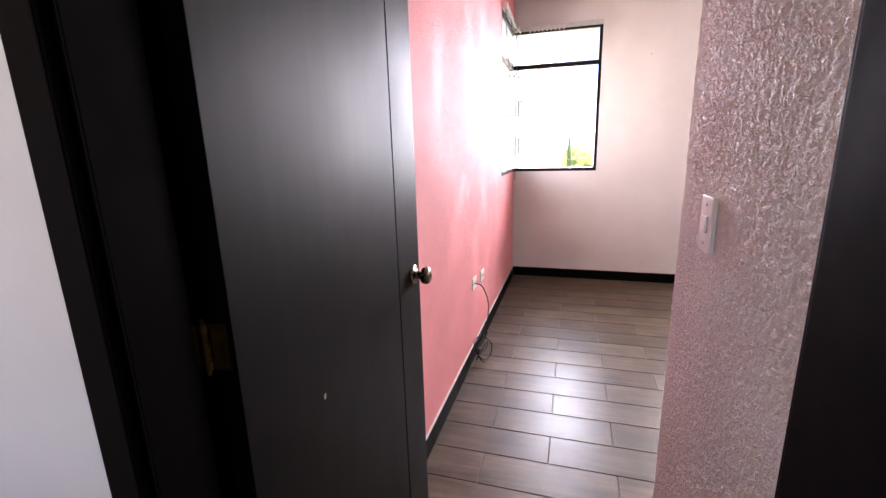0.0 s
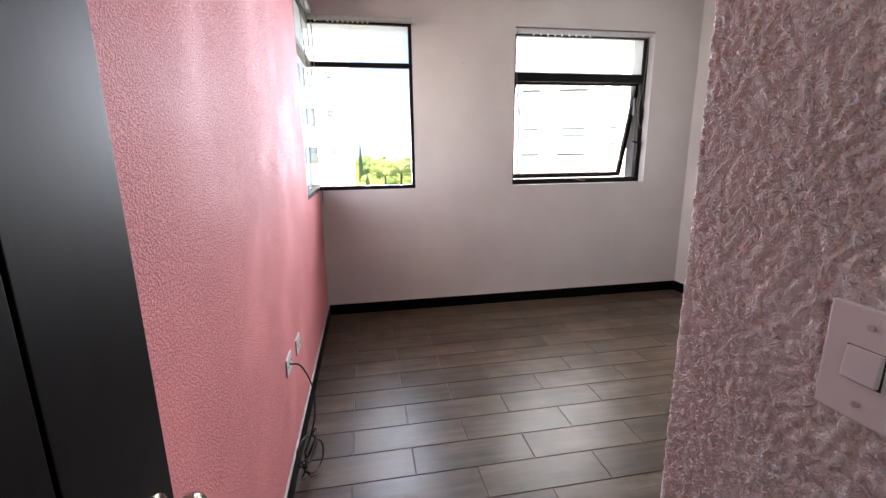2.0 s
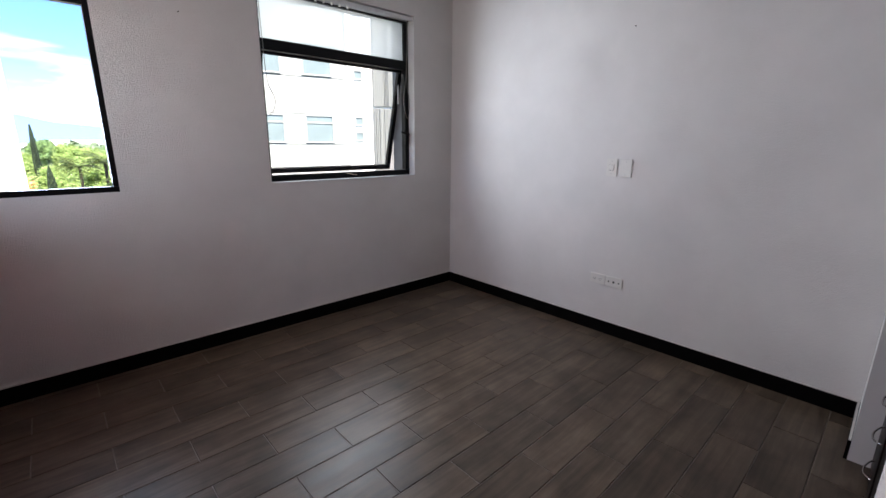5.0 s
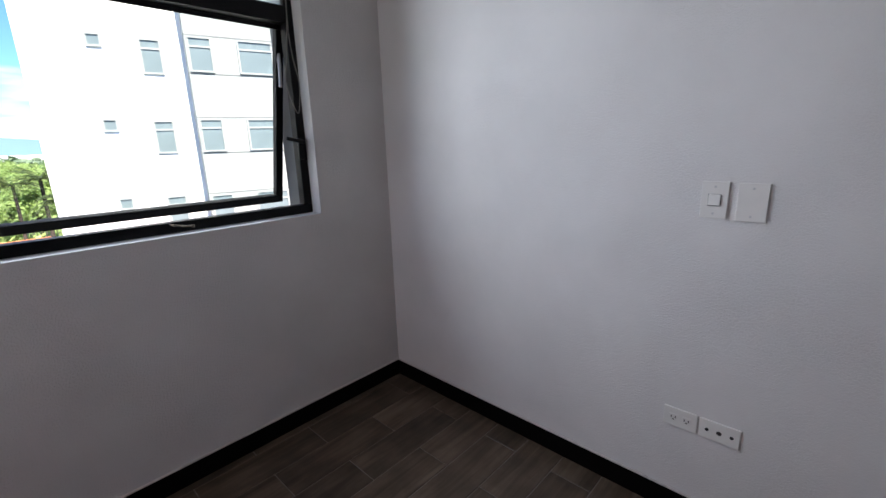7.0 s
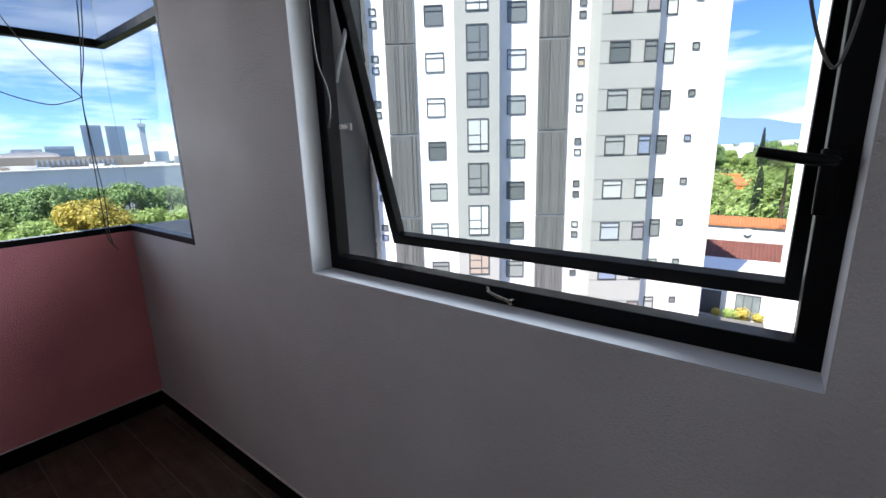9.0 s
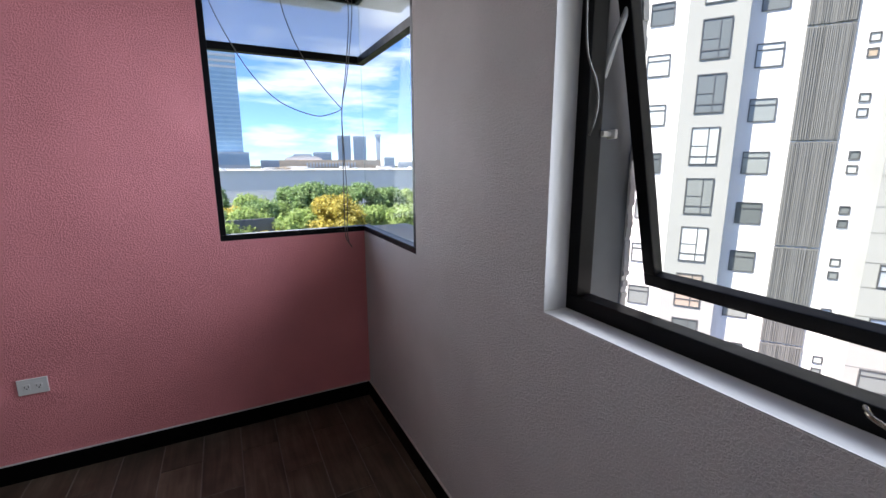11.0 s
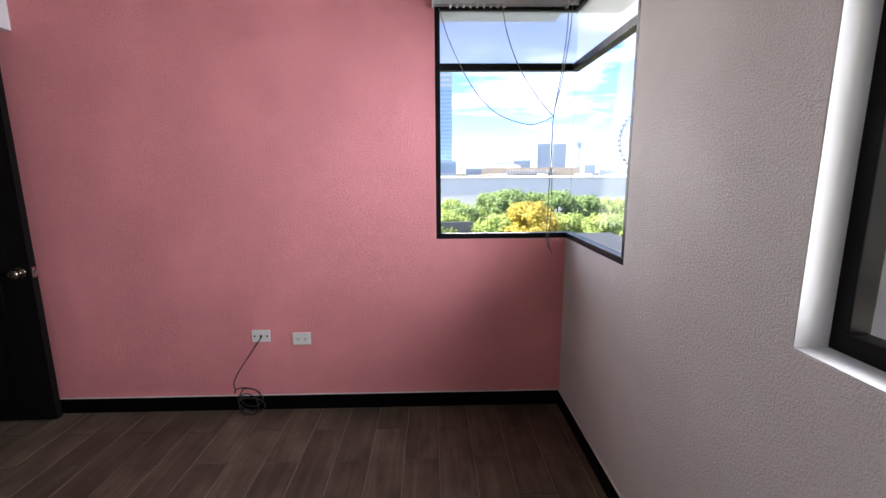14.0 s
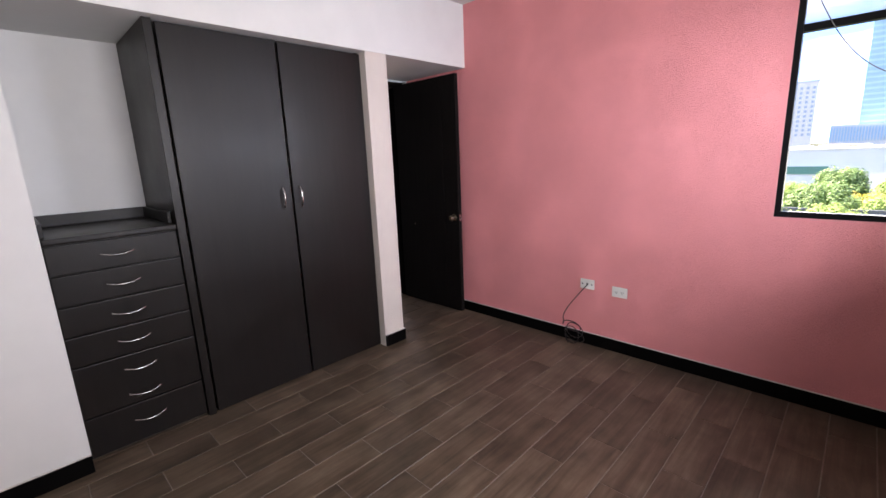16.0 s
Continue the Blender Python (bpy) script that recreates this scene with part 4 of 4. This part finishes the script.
grid_windows(tan, tw_ * 0.5, high(-0.45, 235), high(0.3, 235), 16, 1, 0.45, 0.7, HAZE_GREY, "arch")
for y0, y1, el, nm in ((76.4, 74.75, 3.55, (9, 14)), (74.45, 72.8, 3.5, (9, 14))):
    ob, w = block("office_block", y0, y1, 520, GROUND, high(el, 520), 18, HAZE_GREY, "far office block tinted blue-grey for haze")
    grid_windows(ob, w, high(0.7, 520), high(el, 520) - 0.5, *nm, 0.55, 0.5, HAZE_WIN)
ob, w = block("slim_tower", 71.55, 71.0, 520, GROUND, high(3.4, 520), 8, HAZE_GREY, "slim concrete tower under construction")
part("cap", boxes((-w * 0.7, w * 0.7, -1, 9, high(3.4, 520), high(3.75, 520))), HAZE_GREY, ob)
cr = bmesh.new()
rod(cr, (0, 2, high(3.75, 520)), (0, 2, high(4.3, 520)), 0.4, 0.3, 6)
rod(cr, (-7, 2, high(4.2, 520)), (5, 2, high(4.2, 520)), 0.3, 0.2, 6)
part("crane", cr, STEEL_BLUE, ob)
for y0, y1, el, d, mt in ((81.8, 79.6, 1.25, 420, PALE), (79.4, 77.2, 1.5, 430, HAZE_GREY), (70.6, 69.2, 0.9, 430, HAZE_GREY), (68.8, 66.9, 0.35, 300, PALE), (85.6, 83.4, 0.5, 330, PALE)):
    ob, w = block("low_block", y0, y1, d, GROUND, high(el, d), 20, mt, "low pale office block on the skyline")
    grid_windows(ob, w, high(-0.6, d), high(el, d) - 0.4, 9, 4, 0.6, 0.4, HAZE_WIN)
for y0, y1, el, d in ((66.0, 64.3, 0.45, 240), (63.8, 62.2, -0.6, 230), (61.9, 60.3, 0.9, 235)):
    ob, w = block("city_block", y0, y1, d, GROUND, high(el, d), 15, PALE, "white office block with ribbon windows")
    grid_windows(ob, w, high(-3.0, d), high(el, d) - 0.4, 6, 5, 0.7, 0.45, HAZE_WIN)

# Blue glass tower with its podium, and a white hotel block.
bt, bw = block("glass_tower", 91.05, 87.35, 300, GROUND, high(10.4, 300), 22, BLUE_GLASS, "tall blue curtain-wall glass tower")
for k in range(19):
    z = high(1.6, 300) + k * 2.55
    part("spandrel", boxes((-bw / 2, bw / 2, -0.25, 0.0, z, z + 0.8)), BLUE_BAND, bt)
part("crown", boxes((-bw * 0.40, bw / 2, 1, 20, high(10.4, 300), high(13.2, 300))), BLUE_BAND, bt, "open stepped crown")
for k in range(3):
    z = high(10.7, 300) + k * 3.2
    part("crown_louvre", boxes((-bw * 0.40, bw / 2, 0.4, 0.99, z, z + 1.3)), PALE, bt)
pod, pw = block("podium", 93.0, 86.8, 290, GROUND, high(1.45, 290), 20, HAZE_GREY, "blue-grey ribbed podium building")
grid_windows(pod, pw, high(-0.2, 290), high(1.35, 290), 30, 1, 0.55, 0.85, BLUE_GLASS, "fin")
ht, hw = block("hotel_block", 96.3, 94.35, 290, GROUND, high(5.7, 290), 14, PALE, "white hotel tower with a grid of windows")
grid_windows(ht, hw, high(0.5, 290), high(5.4, 290), 4, 11, 0.45, 0.55, HAZE_WIN)
part("roof_slab", boxes((-hw / 2 - 0.5, hw / 2 + 0.5, -0.6, 14, high(5.7, 290), high(5.85, 290))), HAZE_GREY, ht)

# Ferris wheel.
FD = 320
fc = polar(62.7, FD, high(3.6, FD))
fw = thing("ferris_wheel", "large pale steel observation wheel with cabins", "ferris wheel", fc, turn=62.7)
FR = FD * math.tan(radians(3.95))
rim = bmesh.new()
for rr in (FR * 0.97, FR):
    ring = [(rr * math.cos(2 * math.pi * k / 72), 0, rr * math.sin(2 * math.pi * k / 72)) for k in range(73)]
    tube(rim, ring, 0.30, 5)
part("rim", rim, STEEL_BLUE, fw)
cab = data_of("cabin", boxes((-0.95, 0.95, -0.95, 0.95, -0.95, 0.95), bevel=0.3), STEEL_BLUE)
spk = bmesh.new()
for k in range(42):
    a = 2 * math.pi * k / 42
    o = new("cabin", cab)
    o.parent = fw
    o.location = ((FR + 0.6) * math.cos(a), 0, (FR + 0.6) * math.sin(a))
    if k % 2 == 0:
        rod(spk, (0, 0, 0), (FR * math.cos(a), 0, FR * math.sin(a)), 0.035, 0.035, 4)
part("spokes", spk, PALE, fw)
part("hub", rod(bmesh.new(), (0, -2, 0), (0, 2, 0), 1.5, 1.5, 20), STEEL_BLUE, fw)
for sx in (-1, 1):
    for sy in (-4, 4):
        part("leg", rod(bmesh.new(), (0, sy * 0.4, 0), (sx * 10, sy, GROUND - fc.z), 0.45, 0.6, 8), PALE, fw)

# Boundary wall behind the first trees.
bwall, ww = block("boundary_wall", 102, 84.5, 66, GROUND, high(-6.6, 66), 0.4, NAVY, "dark blue boundary wall behind trees", "wall")


# The gap between the two towers: houses, gardens and a mountain.
def polar8(yaw, dist, z=0.0):
    a = radians(yaw)
    return Vector((2.64 - dist * math.sin(a), -1.1 + dist * math.cos(a), z))


# Blue of the air in between is put into the mountain's colour.
MOUNT = facade("haze_tinted_mountain", (0.13, 0.22, 0.42), 1.0)
ORANGE = facade("orange_render", (0.62, 0.22, 0.06))
ROOF_RED = worn("clay_roof", (0.20, 0.075, 0.06), 0.8, 0.0, 1.5, 0.4)
ROOF_ORANGE = worn("clay_roof_orange", (0.50, 0.19, 0.08), 0.8, 0.0, 1.5, 0.3)
bm = bmesh.new()
ridge = []
for k in range(121):
    yaw = 40 - k * 0.7
    e = 1.25 + 1.55 * math.exp(-((yaw - 7) / 8.0) ** 2) + 0.22 * noise.noise(Vector((yaw * 0.35, 0.3, 0))) - 0.35 * max(0, -yaw) / 10
    a, b = polar8(yaw, 3000, GROUND), polar8(yaw, 3400, 1.4 + 3400 * math.tan(radians(max(0.4, e * 1.02))))
    ridge.append((bm.verts.new(a), bm.verts.new(b), bm.verts.new(polar8(yaw, 4300, GROUND))))
for p, r in zip(ridge, ridge[1:]):
    bm.faces.new((p[0], r[0], r[1], p[1]))
    bm.faces.new((p[1], r[1], r[2], p[2]))
tagged(new("mountain", data_of("mountain", bm, MOUNT, True)), "horizon mountain tinted blue for haze", "mountain", kind="structure")


def house(yaw0, yaw1, dist, top, mat, label, roof=None, depth=8.0, rise=1.8, eave=0.35):
    a, b = polar8(yaw0, dist), polar8(yaw1, dist)
    ob = thing("house", label, "house", ((a.x + b.x) / 2, (a.y + b.y) / 2, 0), turn=math.degrees(math.atan2(b.y - a.y, b.x - a.x)))
    w = (b - a).length
    part("wall", boxes((-w / 2, w / 2, 0, depth, GROUND, top)), mat, ob)
    if roof is not None:
        r = bmesh.new()
        n = max(24, int(w / 0.08))
        rows = []
        for y, z in ((-eave, top - 0.25), (-eave, top - 0.05), (depth * 0.8, top - 0.05 + rise), (depth * 0.8, top - 0.25)):
            lift = 0.11 if z > top - 0.2 else 0.0
            rows.append([r.verts.new((-w / 2 - 0.3 + (w + 0.6) * k / n, y, z + lift * abs(math.sin(math.pi * k / 5)))) for k in range(n + 1)])
        for p, c in zip(rows, rows[1:] + rows[:1]):
            for k in range(n):
                r.faces.new((p[k], p[k + 1], c[k + 1], c[k]))
        part("roof", r, roof, ob, "sloping clay tile roof")
    return ob, w


def e8(elev, dist):
    return 1.43 + dist * math.tan(radians(elev))


house(5.6, 2.6, 185, e8(-3.5, 185), ORANGE, "orange rendered garden house")
house(4.6, 0.8, 172, e8(-4.6, 172), ORANGE, "low orange house among trees", ROOF_ORANGE)
house(3.6, 1.4, 160, e8(-5.6, 160), PALE, "white house with a flat roof")
hz, hzw = house(6.5, -3.5, 86, e8(-8.9, 86), PALE, "pale house with an orange tiled roof", ROOF_ORANGE, 6.0, 0.75)
hr, hrw = house(6.5, -3.0, 68, e8(-12.95, 68), FA_WHITE, "white terrace house with a dark red tiled roof", ROOF_RED, 7.0, 1.75)
grid_windows(hr, hrw * 0.8, e8(-15.2, 68), e8(-13.4, 68), 5, 1, 0.55, 0.8, TOWER_GLASS)


def terrace_house():
    """The nearest house: white wall, a louvred door, a gridded window and a planted parapet."""
    d = 45.0
    ob, w = house(6.6, -3.4, d, e8(-15.0, d), FA_WHITE, "white house with a planted roof terrace", None, 9.0)

    def at_yaw(yaw):
        return -w / 2 + w * (6.6 - yaw) / 10.0

    x0, x1, z0, z1 = at_yaw(4.95), at_yaw(3.0), e8(-18.9, d), e8(-16.3, d)
    bm = boxes((x0, x1, -0.06, 0.0, z0, z1))
    for k in range(12):
        z = z0 + (z1 - z0) * (k + 0.5) / 12
        box(bm, x0 + 0.06, x1 - 0.06, -0.10, -0.061, z - 0.05, z + 0.04)
    part("louvred_door", bm, FA_DARK, ob, "dark louvred terrace door")
    x0, x1 = at_yaw(1.6), at_yaw(-0.75)
    win = part("window", boxes((x0, x1, -0.08, 0.0, z1 - 0.08, z1), (x0, x1, -0.08, 0.0, z0, z0 + 0.08), *[(x - 0.035, x + 0.035, -0.08, 0.0, z0 + 0.08, z1 - 0.08) for x in (x0 + 0.035, x0 * 0.67 + x1 * 0.33, x0 * 0.33 + x1 * 0.67, x1 - 0.035)]), FA_DARK, ob, "dark gridded terrace window")
    part("pane", boxes((x0 + 0.05, x1 - 0.05, -0.03, -0.004, z0 + 0.05, z1 - 0.05)), SKY_TINT_GLASS, win)
    part("parapet", boxes((-w / 2, at_yaw(-1.2), -1.6, -1.45, GROUND, e8(-19.2, d - 1.6)), (-w / 2, at_yaw(-1.2), -1.45, 0.0, GROUND, e8(-21.2, d))), FA_LOUVRE, ob, "grey terrace parapet")
    for yaw, r, mt in ((2.1, 0.5, LEAF_MID), (1.35, 0.42, LEAF_MID), (0.85, 0.62, LEAF_GOLD), (-0.65, 0.40, LEAF_GOLD), (3.3, 0.34, LEAF_GOLD)):
        qq = random.Random(int(yaw * 100))
        vs, fs = [], []
        for _ in range(420):
            v = Vector((qq.gauss(0, 1), qq.gauss(0, 1), qq.gauss(0, 1))).normalized() * r * qq.uniform(0.35, 1.2)
            c = Vector((at_yaw(yaw) + v.x, -0.85 + v.y * 0.7, e8(-19.2, d - 1.6) + r * 0.55 + v.z))
            t1 = v.orthogonal().normalized() * 0.09
            t2 = v.normalized().cross(t1)
            i = len(vs)
            vs += [c - t1, c - t2, c + t1, c + t2]
            fs.append((i, i + 1, i + 2, i + 3))
        me = bpy.data.meshes.new("shrub")
        me.from_pydata(vs, [], fs)
        me.materials.append(mt)
        part("shrub", me, None, ob, "clipped terrace shrub")


terrace_house()
dish = bmesh.new()
turned(dish, [(0.02, 0.0), (0.35, 0.05), (0.55, 0.16), (0.60, 0.22)], Matrix.Translation((0.2, -0.1, e8(-9.6, 86))) @ Euler((radians(70), 0, 0)).to_matrix().to_4x4())
part("dish", dish, PALE, hz, "white satellite dish")
GAP = [(5.6, 225, 0, 1.25), (3.9, 240, 1, 1.2), (2.0, 215, 1, 1.12), (0.4, 230, 0, 1.3), (-1.4, 205, 1, 1.35), (-3.2, 170, 1, 1.3), (-5.5, 150, 0, 1.25), (4.4, 150, 1, 0.80), (0.2, 140, 1, 1.0), (-0.9, 118, 1, 0.98),
       (-2.6, 112, 1, 1.22), (2.6, 128, 1, 0.62), (4.3, 120, 1, 0.55), (1.0, 112, 1, 0.70), (-4.6, 112, 1, 1.32), (-6.8, 110, 1, 1.35), (-0.4, 95, 1, 0.62), (-8.5, 130, 1, 1.1)]
for yaw, dist, kind, size in GAP:
    p = polar8(yaw, dist, GROUND)
    c = copy_thing(KINDS[kind], pose(p.x, p.y, p.z, 0, 0, q.uniform(0, 360)))
    c["group"] = "garden trees between the towers"
    c.scale = (size, size, size)

# Undergrowth, far woods and a far town in the gap.
def clumps(name, label, count, mat, near, far, size, tall, seed, spread=(7.5, -7.5)):
    """Leaf clumps scattered over a strip of ground, thickest low down."""
    qq = random.Random(seed)
    heads = []
    for _ in range(count // 45):
        d = qq.uniform(near, far)
        heads.append((polar8(qq.uniform(*spread), d, GROUND + tall * qq.uniform(0.35, 0.85)), tall * qq.uniform(0.18, 0.42)))
    vs, fs = [], []
    for _ in range(count):
        c, r = qq.choice(heads)
        v = Vector((qq.gauss(0, 1), qq.gauss(0, 1), qq.gauss(0, 0.7))).normalized() * r * qq.uniform(0.5, 1.1)
        n = (v + Vector((0, 0, r * 0.6)) + Vector((qq.gauss(0, r * 0.3), qq.gauss(0, r * 0.3), 0))).normalized()
        t1 = n.orthogonal().normalized() * size * qq.uniform(0.6, 1.3)
        t2 = n.cross(t1) * 0.6
        p = c + v
        if p.z < GROUND:
            p.z = GROUND + 0.2
        i = len(vs)
        vs += [p - t1, p - t2, p + t1, p + t2]
        fs.append((i, i + 1, i + 2, i + 3))
    me = bpy.data.meshes.new(name)
    me.from_pydata(vs, [], fs)
    me.materials.append(mat)
    tagged(new(name, me), label, "foliage", kind="stuff")


clumps("undergrowth", "dense green garden shrubs and low trees", 9000, LEAF_MID, 92, 235, 0.55, 9.5, 31)
# Paler leaf colours carry the haze of the distance.
FAR_LEAF = leaf_mat("haze_tinted_leaves", (0.20, 0.29, 0.17), (0.33, 0.42, 0.27))
clumps("far_woods", "far woods tinted pale green for haze", 6500, FAR_LEAF, 330, 1100, 3.2, 17.0, 32, (10, -12))
tq = random.Random(33)
town = bmesh.new()
for _ in range(34):
    p = polar8(tq.uniform(9, -11), tq.uniform(600, 1150), GROUND)
    w, h = tq.uniform(5, 16), tq.uniform(12, 20)
    box(town, p.x - w, p.x + w, p.y, p.y + 10, GROUND, GROUND + h)
tagged(new("far_town", data_of("far_town", town, FA_WHITE)), "far white houses below the mountain", "houses", kind="stuff")

# Cypress and palms.
CYP = leaf_mat("cypress_leaves", (0.015, 0.034, 0.016), (0.045, 0.075, 0.03))
PALM = leaf_mat("palm_leaves", (0.05, 0.09, 0.03), (0.16, 0.20, 0.07))


def cypress(yaw, dist, top):
    p = polar8(yaw, dist, GROUND)
    ob = thing("cypress", "tall narrow dark green cypress", "tree", p)
    h = top - GROUND
    rr = random.Random(int(dist))
    vs, fs = [], []
    for _ in range(1500):
        u = rr.uniform(0.04, 1.0)
        a = rr.uniform(0, 6.283)
        r = 1.25 * (1 - u) ** 0.6 * rr.uniform(0.7, 1.1) + 0.05
        c = Vector((r * math.cos(a), r * math.sin(a), u * h))
        t = Vector((-math.sin(a), math.cos(a), 0)) * 0.22
        i = len(vs)
        vs += [c - t, c + Vector((math.cos(a) * 0.15, math.sin(a) * 0.15, 0.2)), c + t, c + Vector((0, 0, 0.7))]
        fs.append((i, i + 1, i + 2, i + 3))
    me = bpy.data.meshes.new("crown")
    me.from_pydata(vs, [], fs)
    me.materials.append(CYP)
    part("crown", me, None, ob)
    part("trunk", rod(bmesh.new(), (0, 0, 0), (0, 0, h * 0.8), 0.25, 0.05, 8), BARK, ob)


cypress(1.1, 190, e8(1.25, 190))
cypress(0.9, 104, e8(-2.9, 104))


def palm(yaw, dist, top, spread):
    p = polar8(yaw, dist, GROUND)
    ob = thing("palm_tree", "tall palm with arching feathery fronds", "palm tree", p)
    h = top - GROUND - spread * 0.35
    part("trunk", rod(bmesh.new(), (0, 0, 0), (0.2, 0, h), 0.28, 0.2, 10), BARK, ob)
    rr = random.Random(int(dist * 3))
    for k in range(34):
        a, up = rr.uniform(0, 6.283), rr.uniform(0.0, 1.25)
        vs, fs = [], []
        d = Vector((math.cos(a), math.sin(a), 0))
        side = Vector((-d.y, d.x, 0))
        for s in range(14):
            t = s / 13
            c = Vector((0.2, 0, h)) + d * spread * t * math.cos(up * 0.8) + Vector((0, 0, spread * (up * 0.75 * t - (0.55 + 0.35 * (1.2 - up)) * t * t)))
            wl = spread * 0.24 * math.sin(math.pi * min(1, 0.12 + t * 0.85))
            for sg in (-1, 1):
                i = len(vs)
                vs += [c, c + side * sg * wl + d * wl * 0.6 - Vector((0, 0, wl * 0.35)), c + d * spread * 0.045]
                fs.append((i, i + 1, i + 2))
        me = bpy.data.meshes.new("frond")
        me.from_pydata(vs, [], fs)
        me.materials.append(PALM)
        part("frond", me, None, ob)


palm(-1.2, 92, e8(-1.8, 92), 4.2)
palm(-3.1, 78, e8(-1.2, 78), 4.2)
palm(-5.2, 84, e8(-0.4, 84), 4.0)
palm(-4.2, 66, e8(-3.4, 66), 3.6)

# Floor: planks on a grout bed.
bed = setting("floor", boxes((-0.13, XE + 0.1, -5.2, 0.0, -0.30, FZ - 0.0025), (-1.6, -0.13, -5.3, -3.72, -0.30, FZ - 0.0025)), GROUT, "dark wood-look porcelain plank floor", "floor")
ROW, LEN = 0.1753, 0.5265
cache = {}


def plank(x0, x1, y0, y1):
    w, d = round(x1 - x0, 4), round(y1 - y0, 4)
    if (w, d) not in cache:
        bm = bmesh.new()
        e = 0.0018
        lo = [bm.verts.new(p) for p in ((-w / 2, -d / 2, -0.008), (w / 2, -d / 2, -0.008), (w / 2, d / 2, -0.008), (-w / 2, d / 2, -0.008))]
        mid = [bm.verts.new((v.co.x, v.co.y, -e)) for v in lo]
        hi = [bm.verts.new((v.co.x - math.copysign(e, v.co.x), v.co.y - math.copysign(e, v.co.y), 0)) for v in lo]
        for a, b in ((lo, mid), (mid, hi)):
            for k in range(4):
                bm.faces.new((a[k], a[(k + 1) % 4], b[(k + 1) % 4], b[k]))
        bm.faces.new(hi)
        cache[(w, d)] = data_of("plank", bm, TILE)
    ob = new("plank", cache[(w, d)])
    ob.parent = bed
    ob.location = ((x0 + x1) / 2, (y0 + y1) / 2, FZ)


def plank_rows(x_lo, x_hi, y_lo, y_hi):
    j = 0.0015
    for r in range(-20, 24):
        y1 = -1.98 - ROW * r
        y0 = y1 - ROW
        a, b = max(y0, y_lo), min(y1, y_hi)
        if b - a < 0.02:
            continue
        x = (0.238 if r % 2 == 0 else 0.501) - LEN * 8
        while x < x_hi:
            c, d = max(x, x_lo), min(x + LEN, x_hi)
            if d - c > 0.02:
                plank(c + j, d - j, a + j, b - j)
            x += LEN


plank_rows(0.0, XE, -3.06, 0.0)
plank_rows(0.0, PX, -3.80, -3.06)
plank_rows(-1.5, 3.2, -5.2, -3.80)
